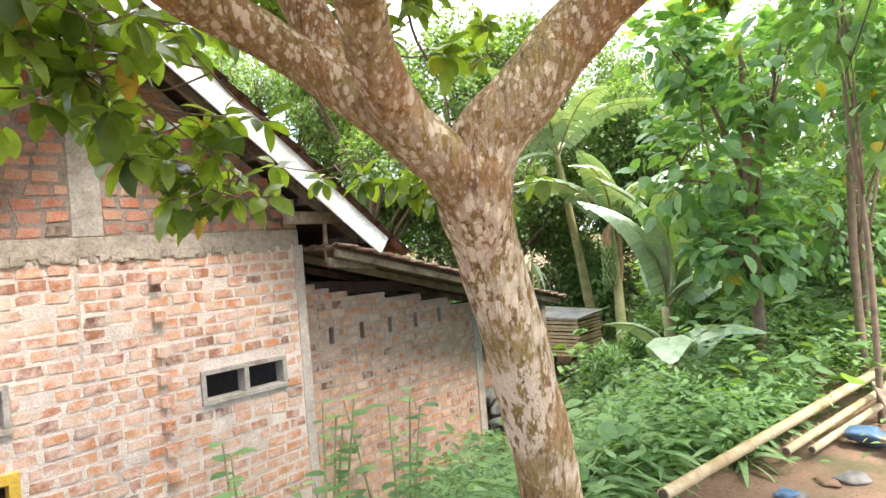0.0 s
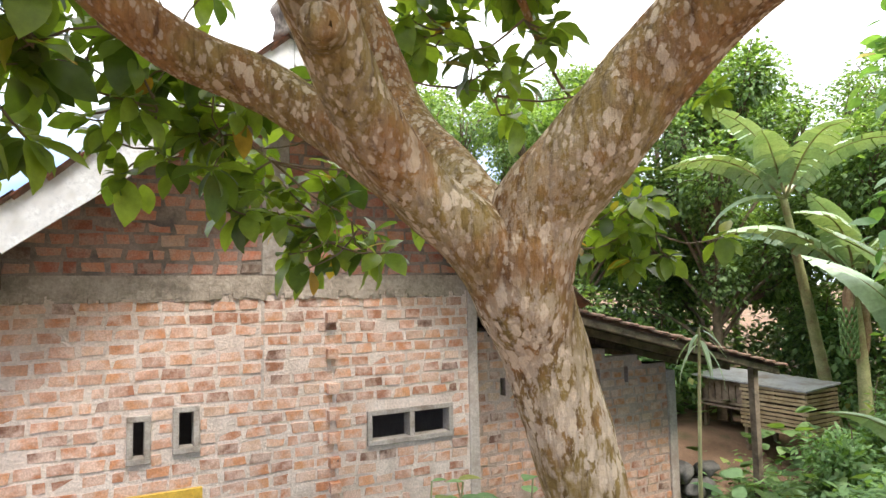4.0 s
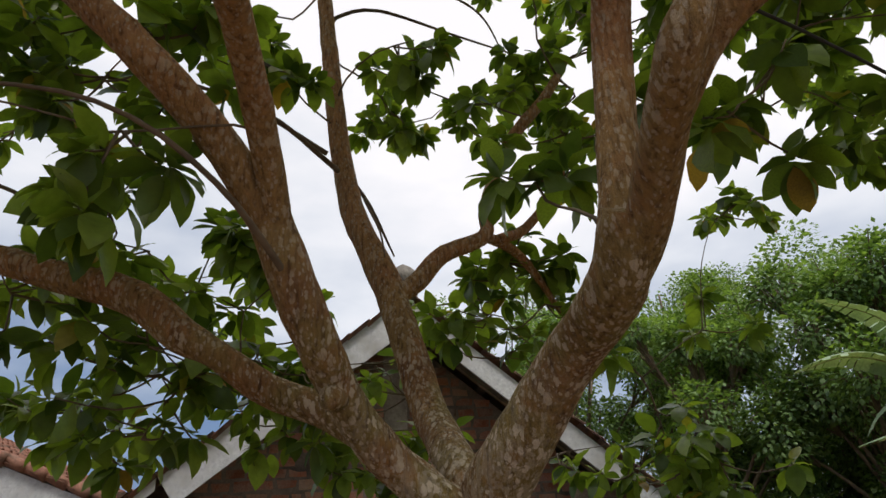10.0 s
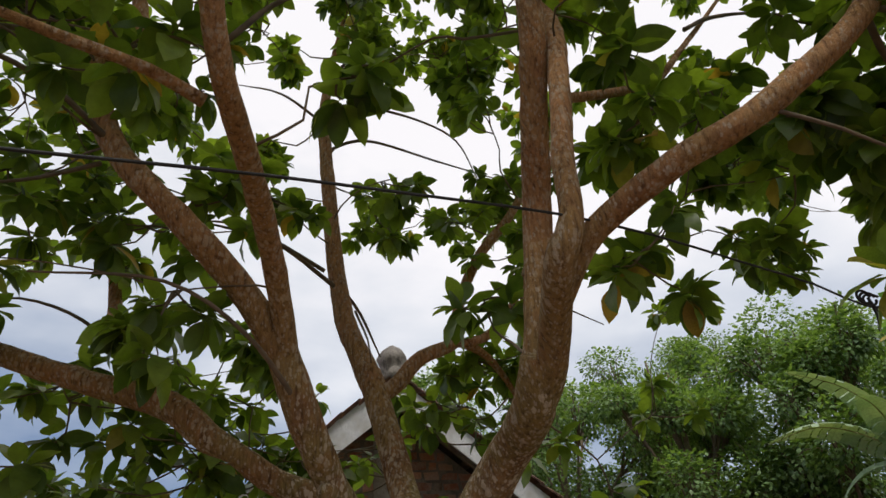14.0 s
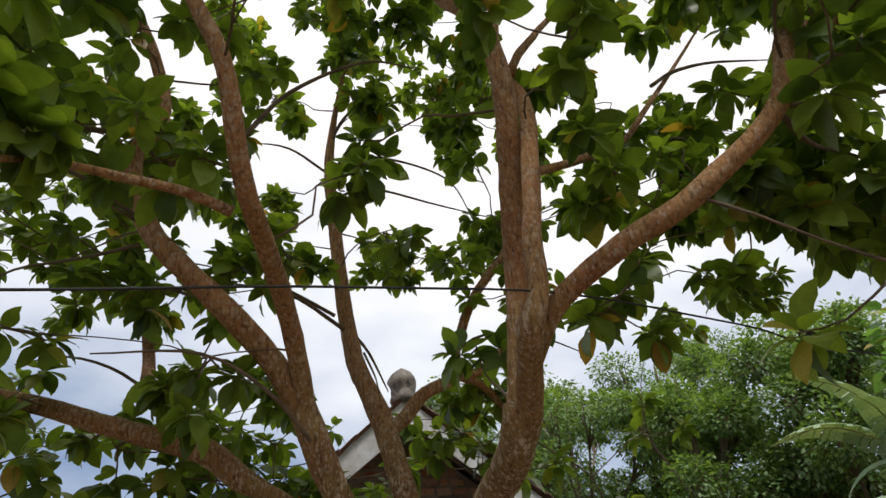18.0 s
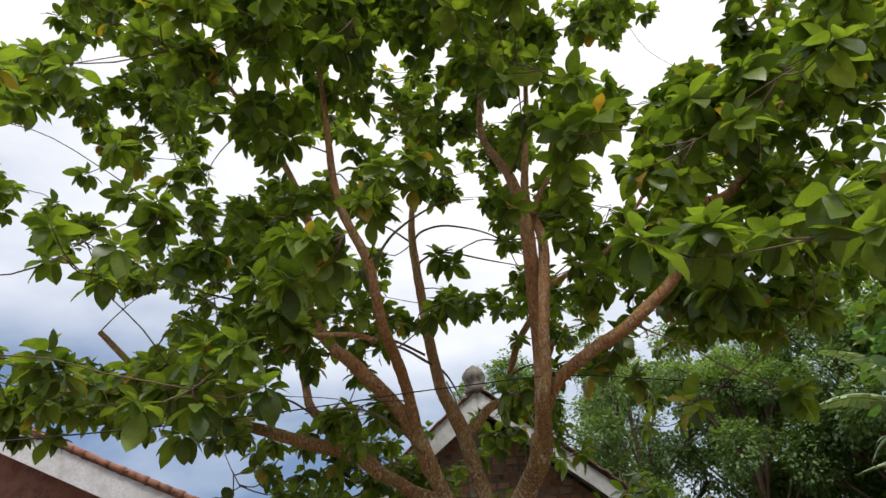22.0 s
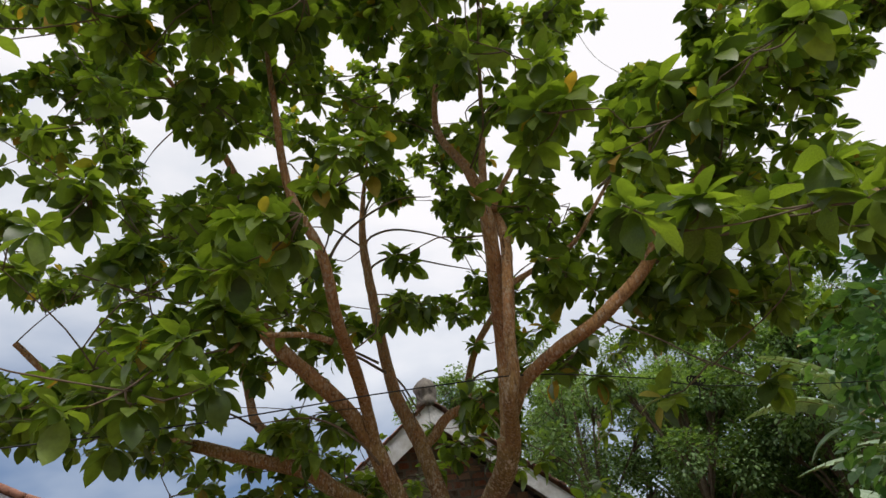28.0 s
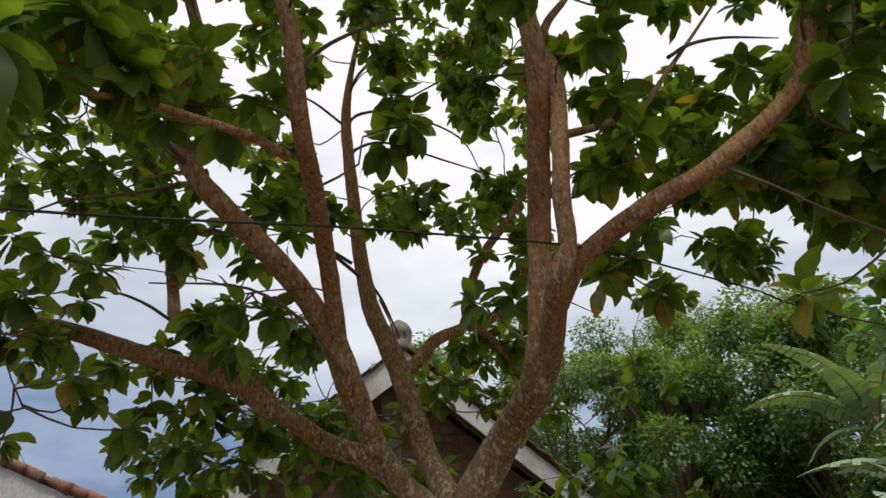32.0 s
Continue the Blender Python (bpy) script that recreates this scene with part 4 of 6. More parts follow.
TWIGS = [
    [(-1.32, -5.37, 3.72, 0.02), (-1.45, -5.44, 3.74, 0.017), (-1.62, -5.54, 3.71, 0.014), (-1.74, -5.64, 3.67, 0.011), (-1.81, -5.84, 3.52, 0.008)],
    [(-1.94, -4.56, 4.69, 0.016), (-2.15, -4.64, 4.63, 0.013), (-2.31, -4.74, 4.51, 0.009), (-2.47, -4.84, 4.33, 0.006)],
    [(-1.78, -4.58, 4.05, 0.01), (-2.03, -4.43, 4.06, 0.008), (-2.34, -4.33, 4.04, 0.006), (-2.54, -4.23, 3.96, 0.004)],
    [(-1.84, -3.70, 3.69, 0.01), (-2.03, -3.70, 3.81, 0.008), (-2.25, -3.70, 3.87, 0.006), (-2.44, -3.80, 3.79, 0.004)],
    [(-0.85, -3.59, 4.18, 0.012), (-1.06, -3.64, 4.28, 0.01), (-1.29, -3.74, 4.34, 0.007), (-1.56, -3.84, 4.29, 0.005)],
    [(-0.69, -3.69, 3.90, 0.008), (-0.63, -3.74, 3.72, 0.005), (-0.62, -3.79, 3.58, 0.003)],
    [(-0.87, -3.38, 5.38, 0.014), (-0.80, -3.38, 5.55, 0.012), (-0.49, -3.38, 5.63, 0.01), (0.02, -3.38, 5.47, 0.007), (0.21, -3.38, 5.08, 0.004)],
    [(-0.85, -3.42, 5.08, 0.013), (-0.81, -3.40, 5.21, 0.012), (-0.57, -3.40, 5.31, 0.01), (-0.08, -3.40, 5.20, 0.007), (0.38, -3.40, 5.10, 0.004)],
    [(-0.88, -3.38, 5.43, 0.011), (-1.18, -3.38, 5.65, 0.008), (-1.46, -3.38, 5.68, 0.004)],
    [(-0.85, -3.37, 5.78, 0.013), (-0.80, -3.39, 5.93, 0.012), (-0.56, -3.39, 6.37, 0.009), (-0.41, -3.39, 6.95, 0.004)],
    [(-0.75, -3.56, 4.07, 0.013), (-1.07, -3.79, 4.19, 0.011), (-1.28, -3.94, 4.18, 0.008), (-1.47, -4.09, 4.13, 0.004)],
    [(-0.75, -3.56, 4.09, 0.011), (-0.63, -3.46, 3.99, 0.009), (-0.51, -3.42, 3.75, 0.004)],
    [(-0.20, -5.26, 4.07, 0.024), (-0.09, -5.16, 4.16, 0.022), (0.18, -5.06, 4.33, 0.02), (0.51, -4.96, 4.56, 0.018), (0.81, -4.86, 4.93, 0.016), (1.22, -4.76, 5.45, 0.012), (1.58, -4.76, 5.93, 0.006)],
    [(0.89, -4.86, 5.11, 0.013), (1.14, -4.81, 5.32, 0.012), (1.47, -4.79, 5.47, 0.009), (1.94, -4.79, 5.57, 0.004)],
    [(-0.17, -5.22, 4.67, 0.024), (-0.11, -5.20, 4.82, 0.022), (0.06, -5.15, 5.09, 0.018), (0.26, -5.10, 5.41, 0.014), (0.46, -5.00, 5.97, 0.007)],
    [(-0.12, -3.68, 3.92, 0.01), (0.04, -3.76, 3.99, 0.008), (0.34, -3.86, 3.94, 0.006), (0.64, -3.91, 3.80, 0.003)],
    [(-1.72, -4.66, 4.08, 0.012), (-1.95, -4.91, 4.16, 0.01), (-2.30, -5.16, 4.13, 0.007), (-2.70, -5.36, 4.21, 0.003)],
    [(-0.98, -4.56, 3.13, 0.01), (-1.18, -4.77, 3.31, 0.008), (-1.43, -4.87, 3.43, 0.006), (-1.78, -4.92, 3.41, 0.003)],
    [(0.44, -5.89, 3.91, 0.012), (0.74, -5.72, 3.93, 0.01), (1.14, -5.57, 4.03, 0.007), (1.64, -5.47, 3.98, 0.003)],
    [(-1.34, -5.00, 4.36, 0.012), (-1.16, -4.95, 4.69, 0.01), (-0.81, -4.95, 4.94, 0.007), (-0.51, -4.85, 5.04, 0.003)],
]
for k, nodes in enumerate(TWIGS):
    place("branch", tube(Pile(), nodes, 8, 0.06, 0.15, k * 1.7).mesh("branch", BARK if nodes[0][3] > 0.018 else TWIG, True), tree)
for k, (kind, nodes) in enumerate(BOUGHS.items()):
    name = "trunk" if kind == "trunk" else "limb"
    p = tube(Pile(), nodes, 18 if nodes[0][3] > 0.05 else 12, 0.035, 0.10, k * 3.1)
    place(name, p.mesh(name, BARK, True), tree)
knot = tube(Pile(), [(-0.865, -4.50, 2.872, 0.034), (-0.893, -4.55, 2.862, 0.030), (-0.897, -4.558, 2.861, 0.018), (-0.892, -4.548, 2.862, 0.013)], 14, 0.02, 0.1)
place("knot", knot.mesh("knot", BARK, True), tree, label="sawn-off branch stub with a raised collar")

# leafy clumps along each limb: how many shoots, the length of a leaf, the leaves of a shoot
CLUMPS_UPRIGHT_SMALL = [(-0.00, -6.45, 7.54), (-1.24, -4.86, 7.43), (-0.87, -5.54, 8.75), (-0.21, -5.82, 6.41), (-0.42, -6.49, 4.85), (-0.80, -4.05, 7.50), (-0.26, -4.49, 3.63), (-0.94, -4.96, 5.67), (-0.43, -6.15, 5.22)]
CLUMPS_UPRIGHT_MIDDLING = [(-0.33, -4.57, 6.69), (-0.87, -4.94, 8.66), (-1.08, -5.04, 7.06), (-0.41, -4.95, 6.41), (0.05, -4.95, 6.75), (-0.69, -5.15, 7.01), (-1.08, -5.24, 8.29), (-0.48, -5.78, 6.70), (-0.54, -5.93, 8.32), (-0.08, -5.79, 7.19), (-0.12, -5.68, 4.43), (-0.45, -5.85, 5.57), (-0.51, -5.28, 7.34), (-0.71, -4.45, 8.31), (0.25, -5.90, 5.10), (-0.50, -5.80, 7.60), (-0.10, -5.62, 5.31), (-0.92, -4.87, 7.72), (-0.40, -5.29, 6.09), (-1.00, -5.81, 7.85), (-1.19, -4.89, 8.06), (-1.11, -5.59, 8.14)]
CLUMPS_UPRIGHT_FULL = [(-1.15, -5.32, 7.37), (-0.07, -5.69, 8.22), (-0.12, -5.52, 6.91), (-0.91, -5.03, 6.66), (-1.10, -5.60, 7.53), (0.02, -5.28, 6.33), (-0.59, -5.49, 8.43), (-0.21, -5.31, 7.34), (-0.11, -5.33, 7.86), (-0.83, -5.45, 6.84), (0.07, -5.70, 7.57), (0.04, -5.35, 7.21), (-0.28, -5.26, 8.43), (-0.54, -5.55, 7.02), (-0.24, -4.18, 6.94), (-0.78, -4.71, 7.11), (-0.61, -5.50, 8.04), (-0.85, -5.34, 7.34), (-0.34, -4.83, 7.91), (-0.91, -5.31, 7.76), (-0.63, -5.03, 7.57), (-0.12, -6.15, 4.83), (-0.82, -5.00, 8.11), (-0.39, -5.56, 5.83), (-0.34, -5.21, 8.95), (0.33, -4.83, 3.71)]
CLUMPS_UPRIGHT_HEAVY = [(-1.19, -5.28, 7.83), (-0.45, -6.51, 5.59), (0.03, -5.09, 7.49)]
CLUMPS_TWIN_SMALL = [(1.28, -6.53, 7.67), (-0.79, -4.70, 4.58), (1.85, -5.08, 8.19), (2.43, -4.82, 8.97), (0.14, -4.22, 5.50), (1.29, -5.10, 8.22), (-0.18, -4.78, 4.89), (0.84, -4.82, 8.70), (1.74, -3.96, 8.26), (0.17, -4.53, 8.45), (2.45, -5.08, 8.48), (-0.16, -4.96, 5.62), (1.81, -6.13, 8.56)]
CLUMPS_TWIN_MIDDLING = [(1.02, -5.83, 8.36), (1.29, -5.41, 9.09), (1.86, -5.40, 8.32), (0.69, -4.96, 4.37), (2.04, -5.39, 8.11), (0.22, -3.77, 6.36), (1.38, -4.21, 7.94), (1.79, -5.53, 7.83), (1.33, -5.32, 7.96), (-0.02, -5.77, 8.76), (-0.11, -5.52, 9.11), (1.46, -5.76, 8.35), (0.64, -5.52, 7.97), (0.50, -5.83, 8.72), (1.21, -5.76, 8.79), (0.82, -5.13, 8.30), (2.25, -5.07, 8.12), (0.38, -4.96, 4.76), (0.75, -5.08, 6.84), (1.78, -5.17, 8.92), (0.20, -4.90, 7.86), (1.87, -5.65, 8.65), (0.99, -4.73, 7.32), (0.25, -4.56, 6.97), (1.67, -5.38, 8.59), (1.77, -5.94, 7.87), (0.25, -5.34, 7.69), (1.35, -5.02, 8.91), (2.04, -5.09, 8.58), (0.14, -4.93, 6.43)]
CLUMPS_TWIN_MIDDLING_MORE = [(0.86, -5.94, 7.37), (0.70, -4.62, 5.06), (0.00, -4.32, 6.07), (2.33, -5.53, 9.17), (1.17, -4.39, 7.72), (1.72, -4.73, 8.77), (2.06, -5.33, 7.65)]
CLUMPS_TWIN_FULL = [(1.55, -5.21, 8.24), (1.00, -5.35, 8.72), (0.35, -5.49, 9.08), (0.65, -5.55, 8.44), (0.69, -5.15, 5.70), (1.14, -5.66, 7.71), (1.15, -5.49, 8.08), (0.44, -5.89, 7.75), (0.81, -5.63, 9.07), (2.11, -5.75, 8.98), (2.20, -5.53, 8.64), (0.23, -5.03, 9.06), (0.80, -5.18, 9.09), (1.42, -5.40, 8.62), (2.70, -3.50, 7.67), (2.36, -5.30, 8.96), (1.69, -5.04, 8.49), (0.31, -5.10, 4.24), (0.91, -4.72, 6.12), (1.55, -5.45, 8.13), (1.39, -3.93, 8.21), (1.98, -5.75, 8.25), (0.51, -5.31, 8.72), (0.34, -5.52, 5.48), (0.08, -5.34, 8.67)]
CLUMPS_TWIN_HEAVY = [(1.20, -5.38, 8.38), (2.19, -3.05, 9.17), (1.40, -5.02, 8.50), (1.91, -3.33, 8.88), (2.25, -5.47, 7.99), (-0.13, -3.89, 7.23), (1.71, -3.62, 8.56)]
CLUMPS_ARM_SMALL = [(2.09, -5.16, 5.43), (2.14, -6.81, 5.77), (3.31, -5.90, 6.48), (0.96, -6.98, 4.97), (4.16, -3.59, 4.67), (1.80, -6.35, 4.02), (2.51, -5.88, 4.23), (3.22, -5.47, 4.35), (0.83, -6.85, 6.80), (0.54, -5.97, 3.25), (0.25, -6.68, 4.24), (2.25, -4.37, 5.26), (0.71, -6.99, 3.72), (1.92, -6.11, 6.09), (1.74, -5.38, 5.05), (0.48, -7.13, 4.28), (0.94, -6.82, 5.93), (0.42, -7.07, 3.50), (3.63, -4.41, 6.96), (1.27, -5.04, 4.44), (1.62, -7.16, 5.26), (1.01, -6.63, 4.68), (3.97, -4.90, 6.75)]
CLUMPS_ARM_MIDDLING = [(1.28, -6.43, 4.98), (1.10, -5.86, 4.51), (2.90, -6.26, 6.51), (2.58, -6.51, 6.13), (1.02, -5.10, 4.03), (1.56, -6.10, 6.53), (1.43, -5.28, 5.72), (2.02, -4.76, 4.28), (3.54, -5.68, 6.96), (2.48, -5.13, 7.66), (0.60, -5.70, 4.87), (1.47, -5.62, 4.78), (1.20, -5.32, 3.81), (1.78, -5.71, 7.04), (1.61, -6.07, 5.38), (1.05, -6.36, 4.03), (0.39, -6.01, 4.66), (2.21, -5.82, 6.59), (0.50, -6.11, 3.94), (0.39, -6.30, 4.45), (3.71, -5.04, 6.49), (-0.37, -6.67, 4.27), (0.75, -5.84, 4.22), (3.01, -5.10, 6.80), (1.89, -4.61, 4.92), (3.86, -4.89, 4.63), (0.08, -7.33, 3.34), (3.52, -5.01, 7.63), (0.89, -4.84, 4.73), (1.38, -6.83, 3.96)]
CLUMPS_ARM_MIDDLING_MORE = [(3.98, -5.40, 7.52), (1.60, -4.86, 4.67), (3.91, -5.46, 7.09), (-0.21, -7.01, 3.43)]
CLUMPS_ARM_FULL = [(1.16, -6.31, 5.36), (1.52, -6.35, 5.33), (1.84, -6.38, 5.31), (1.65, -6.18, 4.97), (1.98, -6.0, 5.62), (1.35, -6.6, 5.05), (3.52, -5.36, 7.30), (0.83, -6.68, 3.78), (0.12, -6.71, 3.56), (2.91, -3.80, 5.99), (4.08, -3.67, 4.46), (2.65, -5.30, 6.42), (2.06, -4.30, 6.74), (1.79, -4.71, 6.32), (3.69, -3.08, 6.67), (0.76, -7.02, 4.53), (2.28, -5.63, 6.11), (0.99, -5.68, 3.72), (1.01, -5.88, 4.95), (0.75, -5.43, 5.17), (1.96, -5.94, 4.26), (2.62, -5.41, 7.10), (0.77, -6.11, 4.68), (3.33, -5.35, 6.08), (3.45, -4.03, 4.81), (3.07, -5.56, 7.07), (3.41, -5.17, 6.34), (2.19, -5.46, 7.23), (3.08, -5.28, 7.36), (0.68, -6.68, 4.49), (2.94, -5.61, 5.84), (1.99, -5.69, 5.72), (1.19, -5.44, 5.39), (3.01, -4.75, 6.34), (0.72, -5.43, 3.93), (3.73, -5.80, 7.43)]
CLUMPS_ARM_FULL_MORE = [(1.02, -5.49, 4.40), (1.71, -5.24, 4.05), (1.18, -5.78, 5.24), (1.48, -5.13, 4.03), (2.74, -2.98, 6.55), (2.74, -5.74, 6.82), (1.57, -5.01, 5.99)]
CLUMPS_ARM_HEAVY = [(3.34, -6.03, 7.10), (3.11, -2.70, 6.88), (3.54, -2.72, 5.83), (3.82, -5.57, 6.69), (1.29, -6.05, 4.27), (2.99, -5.34, 6.13), (2.20, -5.20, 5.90), (1.39, -5.52, 3.90), (2.66, -4.93, 6.03), (4.07, -3.32, 5.17)]
CLUMPS_LEFT_HIGH_SMALL = [(-2.38, -4.84, 7.58), (-2.77, -5.32, 5.63), (-4.05, -4.17, 7.92), (-2.74, -5.83, 7.55), (-1.98, -4.25, 6.59), (-1.91, -4.82, 6.08), (-4.27, -5.19, 5.89), (-3.35, -5.50, 6.38)]
CLUMPS_LEFT_HIGH_MIDDLING = [(-2.79, -5.26, 6.02), (-4.51, -4.78, 6.30), (-2.97, -5.42, 8.22), (-2.59, -4.91, 3.98), (-2.30, -4.90, 6.74), (-3.86, -5.22, 5.91), (-3.92, -5.72, 5.63), (-2.02, -5.27, 4.06), (-3.11, -4.95, 5.35), (-1.89, -4.86, 5.15), (-4.50, -4.76, 6.60), (-1.43, -4.43, 3.98), (-2.22, -4.20, 4.15), (-4.46, -4.48, 6.49), (-3.95, -4.44, 6.40), (-2.84, -5.73, 6.80), (-2.44, -4.58, 4.89), (-3.09, -5.56, 7.22), (-1.57, -4.80, 4.31), (-3.17, -4.98, 7.94), (-2.15, -5.03, 7.19), (-2.45, -3.73, 7.46), (-1.25, -4.28, 5.30), (-3.56, -4.12, 6.06), (-1.46, -4.66, 3.49), (-2.85, -3.87, 5.96), (-3.49, -5.64, 6.98), (-3.89, -3.52, 6.57), (-3.63, -2.88, 8.00), (-3.07, -3.43, 6.50)]
CLUMPS_LEFT_HIGH_MIDDLING_MORE = [(-2.13, -4.55, 3.64)]
CLUMPS_LEFT_HIGH_FULL = [(-3.42, -3.39, 7.51), (-3.32, -4.55, 5.69), (-2.39, -5.31, 3.70), (-2.90, -4.38, 6.74), (-1.80, -3.77, 5.10), (-2.98, -4.90, 5.99), (-4.20, -2.87, 7.10), (-3.26, -3.80, 7.16), (-2.77, -5.36, 7.69), (-4.48, -4.34, 6.77), (-2.74, -4.14, 5.43), (-2.89, -5.78, 8.01), (-4.29, -5.03, 6.27), (-2.83, -4.85, 6.35), (-4.15, -5.44, 6.01), (-2.08, -4.86, 4.50), (-3.55, -5.15, 6.70), (-3.48, -5.31, 5.68), (-3.09, -5.17, 6.88), (-1.72, -4.13, 4.81), (-3.23, -5.37, 7.55), (-3.63, -4.90, 5.97), (-1.68, -4.10, 4.06), (-2.77, -5.13, 7.35), (-1.59, -4.42, 4.59), (-2.23, -3.84, 5.66), (-3.68, -5.29, 7.40)]
CLUMPS_LEFT_HIGH_HEAVY = [(-2.72, -5.52, 7.17), (-3.31, -2.90, 7.02), (-3.69, -4.74, 7.12), (-2.31, -4.16, 5.22), (-2.38, -5.20, 4.48), (-3.10, -4.56, 6.40), (-3.20, -4.12, 6.85), (-2.34, -5.54, 6.88), (-2.33, -5.31, 7.19)]
CLUMPS_DARK_SMALL = [(-2.64, -5.76, 4.51), (-1.05, -6.89, 6.65), (-1.70, -6.98, 4.80), (-3.01, -7.13, 4.19), (-2.62, -6.24, 7.15), (-1.54, -5.73, 5.41), (-2.68, -5.56, 5.18), (-3.60, -6.23, 4.74), (-1.49, -6.08, 7.58), (-1.09, -6.78, 5.28), (-1.04, -5.41, 5.42), (-0.89, -5.28, 3.99), (-3.28, -6.64, 4.54)]
CLUMPS_DARK_MIDDLING = [(-1.44, -6.36, 5.28), (-1.88, -5.33, 4.70), (-1.37, -6.41, 5.80), (-1.86, -5.57, 6.35), (-2.51, -6.33, 5.69), (-2.00, -5.64, 5.97), (-0.66, -7.03, 5.00), (-1.56, -5.31, 3.92), (-2.30, -6.38, 4.08), (-1.74, -6.17, 3.80), (-2.41, -6.90, 6.44), (-2.12, -6.31, 3.22), (-1.17, -5.47, 6.87), (-1.82, -5.07, 6.73), (-2.81, -6.17, 3.93), (-2.15, -5.28, 6.48), (-0.95, -6.38, 5.58), (-2.28, -5.85, 6.54), (-1.47, -6.64, 3.76), (-2.02, -5.93, 4.95), (-1.54, -5.94, 6.07), (-1.97, -6.06, 6.21), (-2.40, -5.76, 3.51), (-1.40, -5.34, 6.63), (-2.12, -6.25, 5.87), (-3.25, -6.00, 5.22), (-1.96, -5.70, 4.18), (-2.43, -6.42, 5.06)]
CLUMPS_DARK_FULL = [(-1.96, -5.53, 6.90), (-2.51, -6.10, 5.29), (-1.92, -6.46, 5.57), (-2.24, -6.69, 5.35), (-0.98, -6.07, 5.92), (-1.46, -5.44, 7.19), (-1.36, -5.67, 6.04), (-1.26, -6.04, 6.53), (-0.91, -5.38, 6.37), (-1.30, -5.28, 4.89), (-1.32, -6.08, 4.27), (-2.62, -5.79, 5.59), (-1.74, -6.17, 5.49), (-0.95, -5.68, 5.96), (-1.38, -5.99, 5.73), (-0.95, -5.74, 6.35), (-2.11, -5.25, 5.58), (-2.09, -6.12, 5.45), (-1.85, -5.95, 5.79), (-1.88, -6.51, 5.15), (-1.55, -5.33, 5.73), (-2.96, -6.54, 3.34), (-1.13, -5.83, 7.10), (-1.80, -5.73, 3.70), (-1.39, -5.35, 6.28)]
CLUMPS_DARK_HEAVY = [(-2.07, -5.58, 5.28), (-2.16, -5.97, 3.35), (-0.58, -6.75, 5.32)]
CLUMPS_MIDDLE_SMALL = [(0.08, -2.92, 8.00), (-0.99, -2.92, 3.76), (-1.63, -3.60, 6.77), (-1.19, -3.33, 4.87)]
CLUMPS_MIDDLE_MIDDLING = [(-0.76, -2.86, 8.20), (0.03, -3.10, 6.38), (-0.98, -4.26, 6.79), (-0.55, -2.77, 7.34), (-0.49, -3.91, 4.64), (0.40, -3.27, 6.77), (-0.07, -3.47, 7.45), (-0.33, -2.84, 2.82), (-0.50, -3.33, 6.28)]
CLUMPS_MIDDLE_FULL = [(-0.89, -3.58, 6.99), (-1.06, -3.68, 3.64), (-0.89, -3.87, 6.60), (-1.26, -3.13, 6.24), (-0.21, -3.69, 6.81), (-0.01, -3.42, 5.96), (-1.73, -3.08, 7.19), (-0.87, -3.19, 7.55), (-0.73, -3.55, 6.50), (-1.30, -2.81, 5.48), (-0.38, -4.00, 6.40), (-0.59, -3.13, 6.85), (-0.90, -4.20, 6.23), (-1.37, -3.81, 5.78), (-0.67, -3.74, 5.80), (-1.18, -3.85, 4.47), (-0.01, -3.67, 5.69)]
CLUMPS_MIDDLE_HEAVY = [(0.55, -2.71, 7.15), (-2.10, -2.89, 6.25), (-0.34, -2.81, 4.96), (-1.78, -2.72, 7.63), (0.14, -2.77, 6.89)]
CLUMPS_SIDE_SMALL = [(1.25, -3.48, 5.26), (1.08, -2.93, 6.06), (0.58, -3.61, 5.60)]
CLUMPS_SIDE_MIDDLING = [(2.01, -3.59, 5.97), (1.69, -3.92, 5.67), (0.03, -4.11, 4.95), (-0.13, -3.42, 4.68), (2.37, -3.27, 6.24), (2.26, -3.49, 5.27), (2.96, -3.08, 5.55), (0.87, -4.06, 4.86), (1.36, -4.26, 5.34), (0.77, -2.96, 4.77), (1.35, -4.49, 5.05)]
CLUMPS_SIDE_FULL = [(1.10, -4.58, 5.00), (1.67, -3.99, 4.93), (0.55, -4.53, 4.52), (0.10, -2.95, 4.97), (-0.04, -3.89, 5.40)]
CLUMPS_SIDE_HEAVY = [(1.36, -4.29, 4.67), (0.32, -3.41, 4.93), (1.18, -2.65, 6.47)]
CLUMPS_SIDE_LOW_MIDDLING = [(1.43, -3.05, 3.57)]
CLUMPS_SIDE_LOW_FULL = [(0.07, -2.87, 3.78)]
CLUMPS_SIDE_LOW_HEAVY = [(0.04, -3.45, 3.73), (1.24, -2.90, 2.75)]
CLUMPS_SIDE_UP_SMALL = [(0.72, -4.53, 3.95)]
CLUMPS_SIDE_UP_MIDDLING = [(0.27, -3.79, 4.31)]
CLUMPS_SIDE_UP_FULL = [(0.53, -3.40, 4.45), (1.35, -4.47, 4.05), (1.80, -4.02, 4.27), (1.86, -3.03, 4.42), (1.04, -4.52, 4.48)]
CLUMPS_LEFT_LOW_SMALL = [(-3.41, -3.56, 5.00), (-2.73, -4.39, 4.30), (-3.14, -3.92, 4.76), (-4.02, -2.95, 4.18), (-3.42, -5.65, 3.55), (-4.38, -4.84, 5.44), (-3.27, -5.05, 4.61), (-3.65, -5.02, 3.57)]
